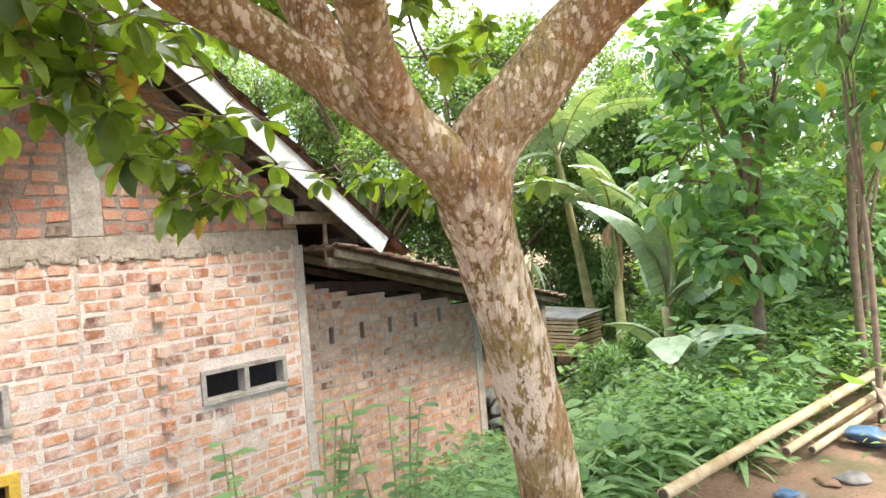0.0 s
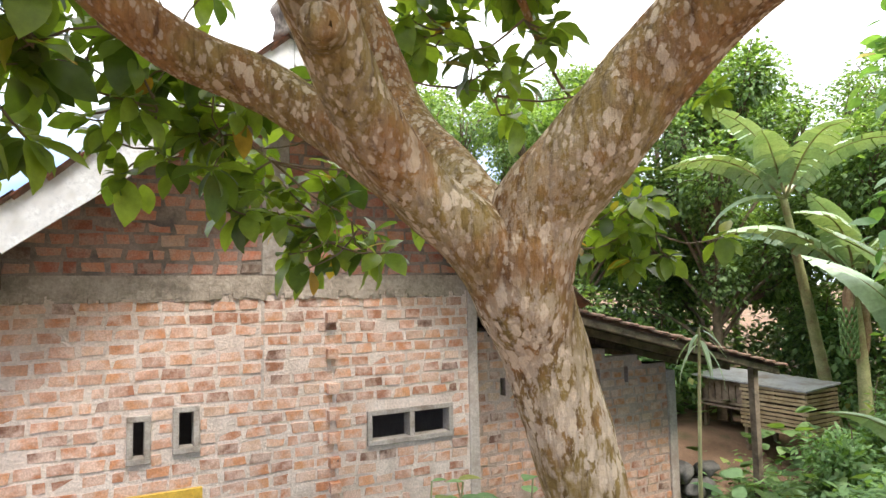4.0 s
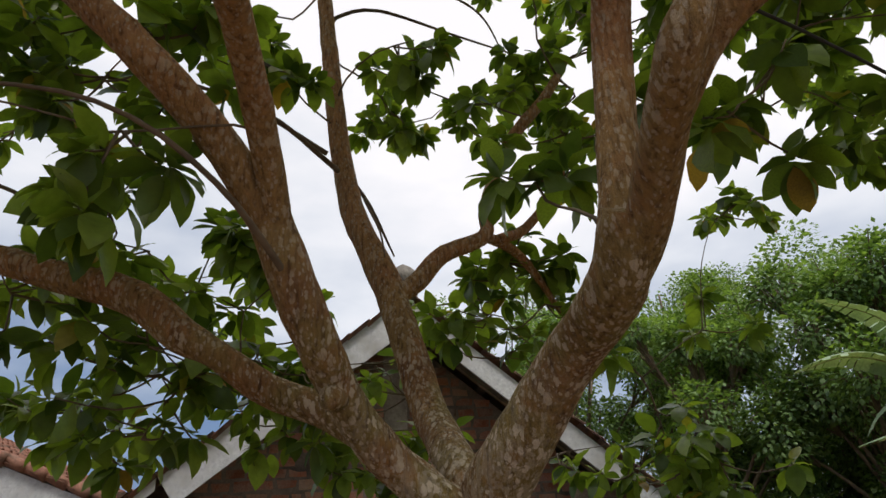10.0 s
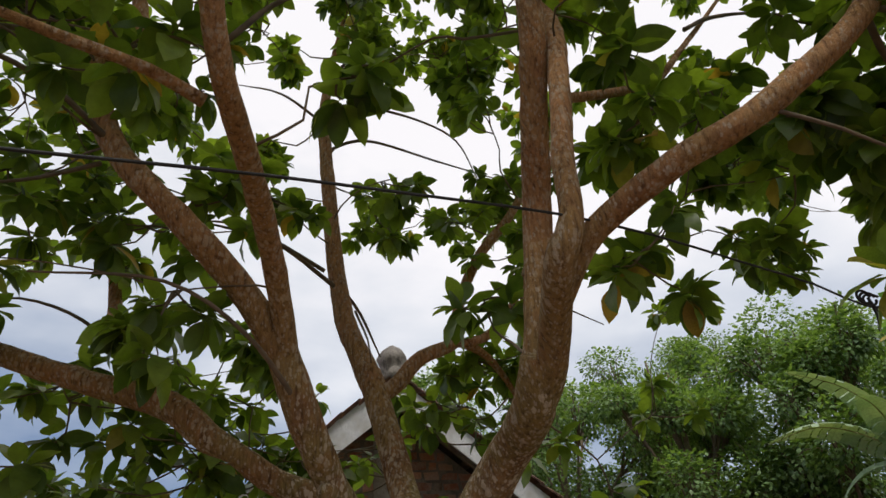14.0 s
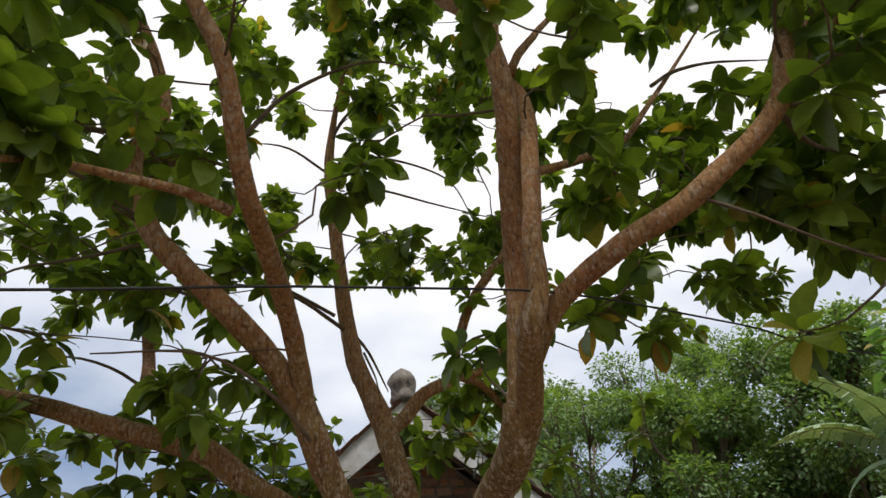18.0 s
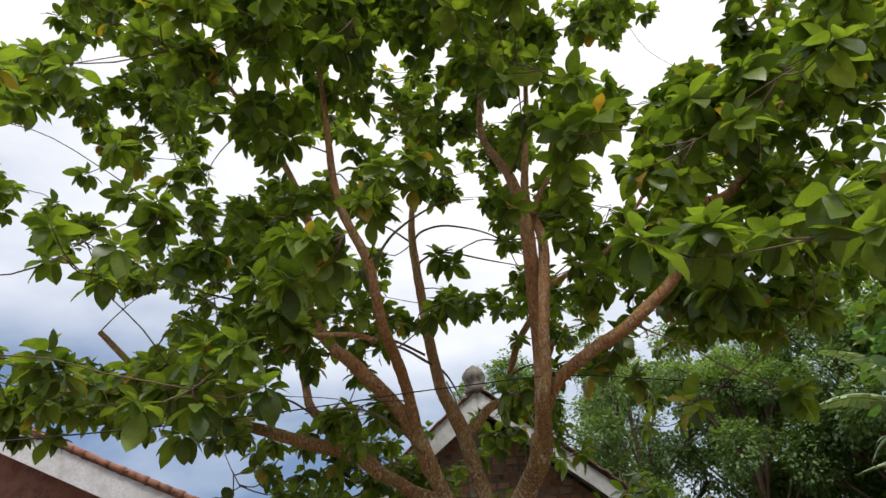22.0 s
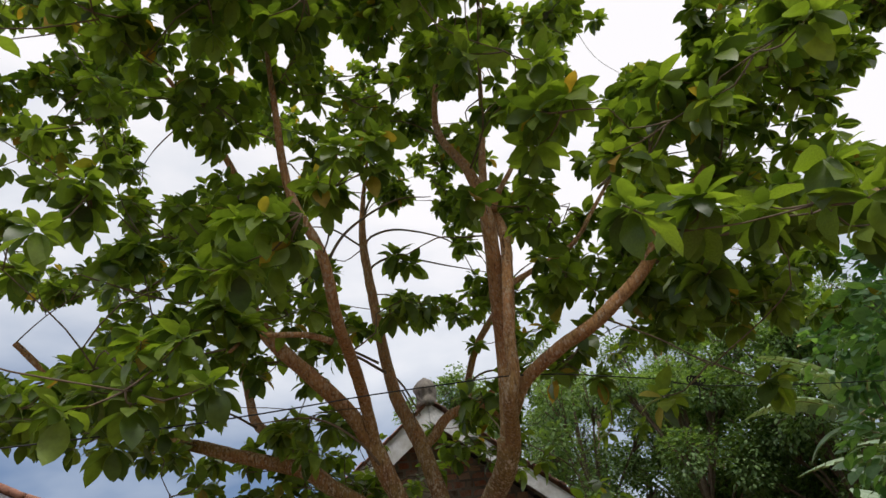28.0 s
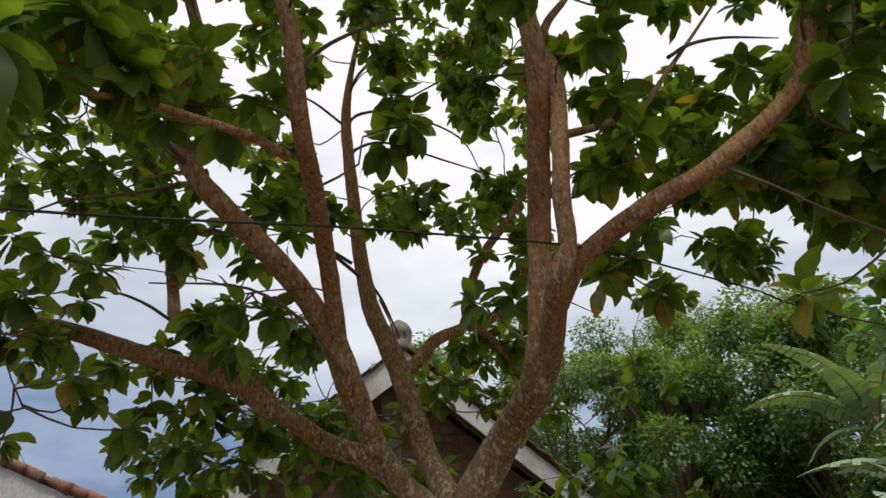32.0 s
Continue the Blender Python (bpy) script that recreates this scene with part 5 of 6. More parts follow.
CLUMPS_LEFT_LOW_MIDDLING = [(-4.03, -5.45, 5.01), (-2.24, -4.43, 3.06), (-3.86, -5.78, 4.86), (-4.21, -4.79, 5.26), (-2.80, -3.76, 3.68), (-3.05, -5.15, 3.51), (-2.69, -4.47, 3.56), (-1.89, -3.84, 3.34), (-4.44, -4.83, 5.26), (-2.81, -2.80, 3.74), (-2.38, -4.04, 3.52), (-3.85, -4.21, 5.38)]
CLUMPS_LEFT_LOW_FULL = [(-3.38, -4.78, 3.56), (-4.25, -5.03, 5.25), (-4.16, -5.21, 5.14), (-1.57, -4.20, 3.54), (-3.26, -2.78, 5.41), (-3.66, -3.08, 5.23), (-3.65, -3.68, 4.03), (-3.57, -4.39, 4.97), (-2.64, -4.68, 2.74)]
CLUMPS_LEFT_LOW_HEAVY = [(-3.11, -4.78, 3.64), (-3.27, -4.36, 3.77), (-4.50, -4.55, 5.48), (-3.74, -4.47, 3.59), (-3.82, -2.69, 5.45)]
CLUMPS_LEFT_FORK_SMALL = [(-2.53, -2.83, 4.60), (-1.52, -3.70, 3.59), (-1.68, -2.78, 3.79)]
CLUMPS_LEFT_FORK_MIDDLING = [(-2.09, -3.60, 4.72), (-1.96, -3.53, 4.17), (-2.58, -2.85, 5.46), (-2.10, -3.91, 4.38), (-1.76, -3.23, 3.02), (-2.43, -3.85, 4.49), (-2.09, -3.40, 3.54), (-1.45, -3.54, 3.15)]
CLUMPS_LEFT_FORK_FULL = [(-1.90, -2.78, 3.14), (-2.49, -3.46, 4.66), (-2.59, -3.62, 5.20), (-1.41, -3.25, 3.61)]
CLUMPS_LEFT_FORK_HEAVY = [(-2.12, -3.23, 5.10)]
CLUMPS_HANGING = [(-1.44, -3.41, 3.07), (-1.30, -3.48, 3.17), (-1.48, -3.67, 3.22), (-1.09, -3.07, 3.15), (-0.87, -2.71, 3.18), (-0.64, -2.58, 3.07), (0.01, -3.29, 3.30), (0.17, -3.36, 3.24), (-0.05, -3.35, 3.50), (0.16, -3.58, 3.48), (1.06, -3.01, 2.74), (1.30, -3.09, 2.79), (0.80, -3.05, 2.77), (-1.50, -3.45, 2.92), (-0.33, -2.84, 2.73), (-1.21, -3.12, 3.27), (-0.95, -3.05, 3.45), (-1.00, -3.09, 3.13), (-0.78, -3.02, 3.09), (-0.57, -2.94, 3.02), (-0.79, -2.97, 2.92), (-0.39, -2.84, 2.78), (-0.15, -2.83, 2.76), (0.63, -2.49, 2.93), (-0.87, -3.17, 3.24), (-0.38, -3.07, 3.14), (-1.04, -3.11, 3.22), (-0.87, -2.90, 3.25), (-0.61, -2.88, 3.31), (-0.57, -3.04, 3.33), (-0.82, -2.75, 3.13), (-1.00, -2.81, 3.07)]
CLUMPS_LOW_SPRAY = [(1.06, -3.01, 2.80), (1.30, -3.09, 2.86), (0.84, -3.05, 2.80), (0.98, -3.1, 2.95)]
GROWTH = [
    (CLUMPS_LOW_SPRAY, 2, 0.13, 9), (CLUMPS_HANGING, 3, 0.125, 10),
    (CLUMPS_UPRIGHT_SMALL, 2, 0.142, 17), (CLUMPS_UPRIGHT_MIDDLING, 4, 0.142, 17), (CLUMPS_UPRIGHT_FULL, 6, 0.142, 17),
    (CLUMPS_UPRIGHT_HEAVY, 9, 0.142, 17), (CLUMPS_TWIN_SMALL, 2, 0.142, 17), (CLUMPS_TWIN_MIDDLING, 4, 0.142, 17),
    (CLUMPS_TWIN_MIDDLING_MORE, 4, 0.142, 17), (CLUMPS_TWIN_FULL, 6, 0.142, 17), (CLUMPS_TWIN_HEAVY, 11, 0.142, 17),
    (CLUMPS_ARM_SMALL, 2, 0.142, 17), (CLUMPS_ARM_MIDDLING, 3, 0.142, 17), (CLUMPS_ARM_MIDDLING_MORE, 3, 0.142, 17),
    (CLUMPS_ARM_FULL, 6, 0.142, 17), (CLUMPS_ARM_FULL_MORE, 6, 0.142, 17), (CLUMPS_ARM_HEAVY, 10, 0.142, 17),
    (CLUMPS_LEFT_HIGH_SMALL, 2, 0.122, 17), (CLUMPS_LEFT_HIGH_MIDDLING, 3, 0.122, 17), (CLUMPS_LEFT_HIGH_MIDDLING_MORE, 3, 0.122, 17),
    (CLUMPS_LEFT_HIGH_FULL, 6, 0.122, 17), (CLUMPS_LEFT_HIGH_HEAVY, 9, 0.122, 17), (CLUMPS_DARK_SMALL, 2, 0.122, 17),
    (CLUMPS_DARK_MIDDLING, 4, 0.122, 17), (CLUMPS_DARK_FULL, 6, 0.122, 17), (CLUMPS_DARK_HEAVY, 8, 0.122, 17),
    (CLUMPS_MIDDLE_SMALL, 2, 0.12, 17), (CLUMPS_MIDDLE_MIDDLING, 4, 0.12, 17), (CLUMPS_MIDDLE_FULL, 6, 0.12, 17),
    (CLUMPS_MIDDLE_HEAVY, 10, 0.12, 17), (CLUMPS_SIDE_SMALL, 2, 0.12, 17), (CLUMPS_SIDE_MIDDLING, 3, 0.12, 17),
    (CLUMPS_SIDE_FULL, 5, 0.12, 17), (CLUMPS_SIDE_HEAVY, 10, 0.12, 17), (CLUMPS_SIDE_LOW_MIDDLING, 3, 0.12, 17),
    (CLUMPS_SIDE_LOW_FULL, 5, 0.12, 17), (CLUMPS_SIDE_LOW_HEAVY, 8, 0.12, 17), (CLUMPS_SIDE_UP_SMALL, 2, 0.12, 17),
    (CLUMPS_SIDE_UP_MIDDLING, 4, 0.12, 17), (CLUMPS_SIDE_UP_FULL, 6, 0.12, 17), (CLUMPS_LEFT_LOW_SMALL, 2, 0.12, 17),
    (CLUMPS_LEFT_LOW_MIDDLING, 4, 0.12, 17), (CLUMPS_LEFT_LOW_FULL, 6, 0.12, 17), (CLUMPS_LEFT_LOW_HEAVY, 10, 0.12, 17),
    (CLUMPS_LEFT_FORK_SMALL, 2, 0.12, 17), (CLUMPS_LEFT_FORK_MIDDLING, 4, 0.12, 17), (CLUMPS_LEFT_FORK_FULL, 6, 0.12, 17),
    (CLUMPS_LEFT_FORK_HEAVY, 8, 0.12, 17),
]

leaf_rng = random.Random(5)
limb_points = [(Vector(q[:3]), q[3]) for nodes in BOUGHS.values() for q in spline(nodes, 0.15) if q[2] > 2.7 and q[3] < 0.05]
PATH_EYES = [Vector((-1.05 - 0.1 * (k % 3), -5.2 - 0.46 * k, 2.5)) for k in range(11)]
AVOCADO = [leaf_shape(1.0, 0.60, 0.20, 0.28, 7, 0.6, 0.06, 1.05, 0.72), leaf_shape(1.0, 0.66, 0.12, 0.45, 7, 0.6, 0.10, 1.1, 0.68), leaf_shape(1.0, 0.55, 0.28, 0.15, 7, 0.6, 0.04, 1.0, 0.75)]
leaf_meshes = [mesh_of("leaf", v.tolist(), f, LEAF, True) for v, f in AVOCADO]
bulk = [Leaves(s) for s in AVOCADO]
twigs = Pile()
near_leaves = 0


def rosette(at, way, count, size):
    """A whorl of leaves at a shoot's end: young ones up, old ones hanging."""
    global near_leaves
    way = Vector(way).normalized()
    side = way.orthogonal().normalized()
    turn = leaf_rng.uniform(0, 6.28)
    for i in range(count):
        u = i / max(1, count - 1)
        open_ = radians(25 + 85 * u + leaf_rng.uniform(-12, 12))
        s = Matrix.Rotation(turn + i * 2.4, 3, way) @ side
        d = way * math.cos(open_) + s * math.sin(open_) + Vector((leaf_rng.gauss(0, 0.18), leaf_rng.gauss(0, 0.18), -0.14 - 0.45 * u))
        base = Vector(at) - way * (0.055 * u * leaf_rng.random() * 1.5) + s * 0.012
        ln = size * leaf_rng.uniform(0.7, 1.15) * (0.65 + 0.45 * min(1, u * 2))
        k = leaf_rng.randrange(3)
        spin = leaf_rng.gauss(0, 0.45)
        if near_leaves < 290 and base.z < 3.9 and base.y < -3.6 and i % 2 == 0:
            near_leaves += 1
            ob = new("leaf", leaf_meshes[k])
            ob.parent = tree
            ob.matrix_parent_inverse = tree.matrix_basis.inverted()
            m = rot_to(d, (0.02, 0.01, 1)) @ Matrix.Rotation(spin, 4, "Y")
            ob.matrix_basis = Matrix.Translation(base) @ m @ Matrix.Scale(ln, 4)
        else:
            bulk[k].add(base, d, ln, (0.02, 0.01, 1), spin)


def clear_of_path(p, gap=0.8):
    return all((p - e).length > gap for e in PATH_EYES)


def grow(seeds, shoots, spread, size, per):
    """Twigs to each seed from the nearest wood, lower down first, then leafy shoots round it."""
    reach = lambda s: min((q[0] - s).length for q in limb_points)
    for s in sorted((Vector(s) for s in seeds), key=reach):
        if not clear_of_path(s, 0.85):
            continue
        a, r = min(limb_points, key=lambda q: (q[0] - s).length + max(0.0, q[0].z - s.z + 0.05) * 0.8)
        far = (s - a).length
        wob = lambda k: Vector((leaf_rng.uniform(-k, k), leaf_rng.uniform(-k, k), leaf_rng.uniform(-k, k) * 0.6))
        p1 = a.lerp(s, 0.33) + wob(0.14 * far) + Vector((0, 0, 0.05 * far))
        mid = a.lerp(s, 0.68) + wob(0.13 * far) + Vector((0, 0, 0.06 * far))
        r0 = max(0.004, min(0.010, r * 0.7, 0.003 + 0.005 * far))
        if far > 0.06:
            nodes = [(*a, r0), (*p1, r0 * 0.85), (*mid, r0 * 0.7), (*s, 0.004)]
            tube(twigs, nodes, 6, 0.10, 0.2, far)
            limb_points.extend((Vector(q[:3]), q[3]) for q in spline(nodes, 0.2))
        out = (s - mid).normalized()
        for _ in range(shoots):
            e = s + Vector((leaf_rng.gauss(0, spread), leaf_rng.gauss(0, spread), leaf_rng.gauss(0.02, spread * 0.6)))
            if not clear_of_path(e):
                continue
            way = (out * 0.5 + (e - s).normalized() * 0.7 + Vector((0, 0, 0.75))).normalized()
            st = s.lerp(mid, leaf_rng.uniform(0, 0.5))
            k = st.lerp(e, 0.5) - Vector((0, 0, 0.03)) + wob(0.03)
            tube(twigs, [(*st, 0.005), (*k, 0.004), (*e, 0.003)], 5, 0.1)
            rosette(e, way, leaf_rng.randint(per - 3, per + 3), size)


for clumps, shoots, size, per in GROWTH:
    grow(clumps, shoots, 0.15, size, per)
place("twig", twigs.mesh("twig", TWIG, True), tree, kind="stuff")
for b in bulk:
    place("foliage", b.mesh("foliage", LEAF), tree, kind="stuff")

# ---- overhead cable ----
cable = thing("overhead_cable", "thin black cable strung past the tree and sagging", "cable", (-3, -6, 3.1))
place("strand", tube(Pile(), [(-9.0, -7.3, 2.7, 0.004), (-3.0, -5.98, 3.12, 0.004), (-1.0, -5.56, 3.36, 0.004), (-0.2, -5.38, 3.45, 0.004), (0.6, -5.2, 3.43, 0.004), (2.0, -4.9, 3.38, 0.004), (9.0, -3.4, 3.6, 0.004)], 6, 0.2).mesh("strand", BLACK, True), cable)
knots = Pile()
KX, KY, KZ = 1.02, -5.11, 3.42
for k in range(3):
    a = [(KX + 0.035 * (k - 1) + (0.03 + 0.008 * k) * math.cos(q), KY + 0.012 * (k - 1), KZ - 0.005 + 0.026 * math.sin(q), 0.005) for q in np.linspace(0.4 * k, 5.8 + 0.4 * k, 9)]
    tube(knots, a, 6, 0.02)
tube(knots, [(KX, KY, KZ, 0.005), (KX + 0.03, KY, KZ - 0.06, 0.005), (KX + 0.09, KY, KZ - 0.07, 0.004)], 6, 0.03)
tube(knots, [(KX, KY, KZ, 0.005), (KX + 0.01, KY, KZ - 0.07, 0.005), (KX - 0.01, KY, KZ - 0.13, 0.004)], 6, 0.03)
place("knot", knots.mesh("knot", BLACK, True), cable, label="tied knot with loose ends")

# ---- plants beside the house ----
veg = random.Random(21)
BLADE = leaf_shape(1.0, 0.30, 0.10, 0.55, 7, 1.0, 0.1)


def banana_leaf_mesh(length, width, torn):
    """A banana leaf along +y with an arching midrib, its blade torn into strips."""
    p = Pile()
    n = 18
    rng = random.Random(int(length * 1000) + torn)
    mid = [Vector((0, length * i / n, 0.30 * length * math.sin(1.7 * i / n) - 0.45 * length * (i / n) ** 2.2)) for i in range(n + 1)]
    for i in range(2, n):
        a, b = mid[i], mid[i + 1]
        w0 = width / 2 * math.sin(math.pi * min(1, (i / n) ** 0.7)) ** 0.6 + 0.01
        w1 = width / 2 * math.sin(math.pi * min(1, ((i + 1) / n) ** 0.7)) ** 0.6 if i + 1 < n else 0.01
        for s in (-1, 1):
            gap = 0.16 if rng.random() < torn / 10 else 0.0
            q = b.lerp(a, gap)
            dz = -0.25 * w0 - rng.uniform(0, 0.22) * w0 * (1 if gap else 0.15)
            fw = 0.12 * length / n
            v = [a, a + Vector((s * w0 * 0.55, fw, 0.05 * w0)), a + Vector((s * w0, 2 * fw, dz)), q + Vector((s * w1, 2 * fw, dz * w1 / w0)), q + Vector((s * w1 * 0.55, fw, 0.05 * w1)), q]
            p.add(v, [(0, 1, 4, 5), (1, 2, 3, 4)] if s > 0 else [(5, 4, 1, 0), (4, 3, 2, 1)])
    me = p.mesh("banana_leaf", BANANA, True)
    rib = tube(Pile(), [(*mid[0], 0.022), (*mid[n // 3], 0.016), (*mid[2 * n // 3], 0.010), (*mid[n], 0.003)], 6, 0.15).mesh("midrib", STALK, True)
    return me, rib


BANANA_LEAVES = [banana_leaf_mesh(1.9, 0.55, 5), banana_leaf_mesh(1.5, 0.50, 2), banana_leaf_mesh(1.1, 0.42, 0), banana_leaf_mesh(2.2, 0.6, 7)]


def banana_plant(at, tall, leaves, label, seed, dead=0, fruit=False, lean=(0, 0)):
    rng = random.Random(seed)
    b = thing("banana_plant", label, "banana plant", at, "banana plants beside the house")
    x, y, z = at
    p = tube(Pile(), [(x + lean[0], y + lean[1], z - 0.1, 0.11), (x + 0.03 + lean[0] * 0.45, y + lean[1] * 0.45, z + tall * 0.5, 0.085), (x, y + 0.03, z + tall, 0.05)], 12, 0.12, 0.08, seed)
    place("stem", p.mesh("stem", STALK, True), b)
    for az, el, k, sc in leaves:
        me, rib = BANANA_LEAVES[k]
        m = Matrix.Translation((x, y, z + tall)) @ Matrix.Rotation(radians(az), 4, "Z") @ Matrix.Rotation(radians(el), 4, "X") @ Matrix.Rotation(rng.uniform(-0.4, 0.4), 4, "Y") @ Matrix.Scale(sc, 4)
        lf = place("leaf", me, b)
        lf.matrix_basis = m
        rb = new("midrib", rib)
        rb.parent = lf
    for i in range(dead):
        a = rng.uniform(0, 6.28)
        q = tube(Pile(), [(x, y, z + tall, 0.02), (x + 0.12 * math.cos(a), y + 0.12 * math.sin(a), z + tall - 0.1, 0.05), (x + 0.16 * math.cos(a), y + 0.16 * math.sin(a), z + tall - 0.7, 0.06), (x + 0.14 * math.cos(a), y + 0.14 * math.sin(a), z + tall - 1.1, 0.01)], 7, 0.1, 0.5, i)
        place("dead_leaf", q.mesh("dead_leaf", DRYLEAF, True), b, label="dry brown hanging leaf")
    if fruit:
        q = Pile()
        for r in range(9):
            for k in range(9):
                a = k * 0.7 + r * 0.3
                cx, cy, cz = x - 0.45, y - 0.1, z + tall - 0.45 - r * 0.075
                o = Vector((math.cos(a), math.sin(a), 0))
                tube(q, [(*(Vector((cx, cy, cz)) + o * 0.04), 0.008), (*(Vector((cx, cy, cz + 0.03)) + o * 0.09), 0.02), (*(Vector((cx, cy, cz + 0.1)) + o * 0.11), 0.006)], 6, 0.05)
        place("fruit", q.mesh("fruit", FRUIT, True), b, label="bunch of green bananas", kind="stuff")
    return b


banana_plant((8.2, -0.35, -0.3), 2.9, [(100, 35, 0, 1.0), (60, 25, 3, 1.0), (150, 20, 0, 1.0), (200, 30, 3, 0.9), (260, 25, 0, 1.0), (310, 40, 1, 1.0), (20, 30, 0, 1.0), (85, 60, 1, 1.0)], "tall banana plant with pale torn leaves and a fruit bunch", 3, 4, True)
banana_plant((5.6, -2.3, 0.3), 1.2, [(120, 66, 1, 1.1), (60, 70, 1, 1.2), (200, 55, 1, 1.0), (300, 60, 1, 1.0), (20, 62, 1, 1.1), (160, 20, 2, 1.2), (250, 15, 2, 1.2)], "young banana plant with broad upright leaves", 4)
banana_plant((4.0, -3.0, 0.62), 0.55, [(110, 20, 2, 1.0), (170, 30, 2, 0.8), (250, 20, 2, 0.8), (40, 40, 2, 0.7)], "small banana sucker with drooping leaves among weeds", 5)
banana_plant((7.95, 0.45, -0.3), 4.2, [(62, 56, 3, 0.9), (66, 20, 3, 0.9), (48, -14, 1, 0.8), (150, 30, 0, 1.0), (220, 30, 3, 0.9), (300, 30, 1, 1.0), (350, 55, 0, 1.0), (110, 40, 1, 1.0)], "tall banana plant whose torn leaves rise over the lean-to", 6, lean=(1.6, 0.3))

HEART = leaf_shape(1.0, 0.82, 0.08, 0.25, 6, 1.6)
SMALL = leaf_shape(1.0, 0.42, 0.15, 0.2, 4)
droop_v, droop_f = leaf_shape(1.0, 0.17, 0.1, 1.1, 7)
DROOP_LEAF = mesh_of("leaf", droop_v.tolist(), droop_f, BANANA, True)
TINY = leaf_shape(1.0, 0.72, 0.15, 0.15, 2)
NARROW = leaf_shape(1.0, 0.16, 0.1, 0.6, 6)


def leafy_crown(leaves, centre, radii, count, size, rng, hollow=0.45):
    """Leaves through a lumpy crown, thicker towards its skin."""
    lumps = [(Vector((rng.gauss(0, 1), rng.gauss(0, 1), rng.gauss(0, 0.8))).normalized(), rng.uniform(0.75, 1.25)) for _ in range(14)]
    for _ in range(count):
        d = Vector((rng.gauss(0, 1), rng.gauss(0, 1), rng.gauss(0.15, 1))).normalized()
        lump = max(((d.dot(l)) ** 3 * s if d.dot(l) > 0 else 0) for l, s in lumps)
        r = (hollow + (1 - hollow) * rng.random() ** 0.6) * (0.55 + 0.55 * lump)
        p = Vector(centre) + Vector((d.x * radii[0], d.y * radii[1], d.z * radii[2])) * r
        w = d + Vector((rng.gauss(0, 0.6), rng.gauss(0, 0.6), rng.gauss(-0.35, 0.4)))
        leaves.add(p, w, size * rng.uniform(0.6, 1.25), (0.01, 0.02, 1), rng.uniform(-0.6, 0.6))


def broadleaf_tree(at, tall, crowns, count, size, label, seed, stem=0.05, mat=SHRUB, shape=HEART, name="shrub", category="shrub", group="shrubs on the bank", hollow=0.35):
    rng = random.Random(seed)
    b = thing(name, label, category, at, group)
    x, y, z = at
    tr = tube(Pile(), [(x, y, z - 0.15, stem * 1.2), (x + rng.uniform(-0.1, 0.1), y, z + tall * 0.35, stem), (x + rng.uniform(-0.15, 0.15), y + rng.uniform(-0.1, 0.1), z + tall * 0.7, stem * 0.7), (x, y, z + tall * 0.95, stem * 0.3)], 10, 0.2, 0.12, seed)
    place("trunk", tr.mesh("trunk", TWIG, True), b)
    br, lv = Pile(), Leaves(shape)
    for cx, cy, cz, rx, ry, rz in crowns:
        c = Vector((x + cx, y + cy, z + cz))
        s = Vector((x, y, z + max(0.2, cz * 0.55)))
        tube(br, [(*s, stem * 0.55), (*(s.lerp(c, 0.5) + Vector((0, 0, 0.1))), stem * 0.4), (*c, stem * 0.15)], 7, 0.25)
        for _ in range(7):
            e = c + Vector((rng.uniform(-rx, rx), rng.uniform(-ry, ry), rng.uniform(-rz, rz))) * 0.8
            tube(br, [(*s.lerp(c, 0.7), stem * 0.25), (*c.lerp(e, 0.5), stem * 0.18), (*e, 0.004)], 5, 0.3)
        vol = rx * ry * rz
        leafy_crown(lv, c, (rx, ry, rz), int(count / len(crowns)), size, rng, hollow)
    place("branchwork", br.mesh("branchwork", TWIG, True), b, kind="stuff")
    place("foliage", lv.mesh("foliage", mat), b, kind="stuff")
    return b


broadleaf_tree((4.75, -3.55, 0.7), 3.6, [(-0.25, 0.35, 2.4, 0.75, 0.6, 0.8), (0.2, -0.2, 3.0, 0.7, 0.6, 0.7), (-0.1, 0.5, 3.5, 0.6, 0.5, 0.6), (0.5, 0.1, 1.9, 0.6, 0.6, 0.6), (-0.2, 0.1, 1.5, 0.5, 0.5, 0.4)], 1500, 0.17, "tall soft-leaved shrub with large pale green heart-shaped leaves", 31)
broadleaf_tree((4.72, -4.35, 0.95), 3.4, [(0.3, -0.2, 2.9, 0.9, 0.6, 0.7), (0.1, -0.3, 2.1, 0.7, 0.5, 0.5), (0.5, -0.6, 3.3, 0.8, 0.6, 0.6)], 1100, 0.10, "pale-trunked small tree with dense small leaves", 32, 0.034, SHRUB, SMALL, "small_tree", "tree", "trees on the bank")
broadleaf_tree((6.0, -4.2, 0.9), 3.8, [(0.2, 0, 2.6, 0.9, 0.8, 0.9), (-0.2, 0.4, 3.5, 1.0, 0.8, 0.8), (0.6, -0.4, 3.4, 0.9, 0.9, 0.8), (0.2, 0.2, 1.4, 0.8, 0.8, 0.6)], 2000, 0.12, "dark-stemmed tree hung with creeper and small leaves", 33, 0.04, SHRUB, SMALL, "small_tree", "tree", "trees on the bank")
broadleaf_tree((3.6, -4.6, 0.95), 3.5, [(-0.1, 0.0, 2.9, 0.55, 0.5, 0.6), (0.3, 0.2, 3.6, 0.5, 0.5, 0.45), (0.4, -0.2, 2.3, 0.5, 0.5, 0.5)], 700, 0.15, "leafy green shrub with broad drooping leaves", 34, 0.02)

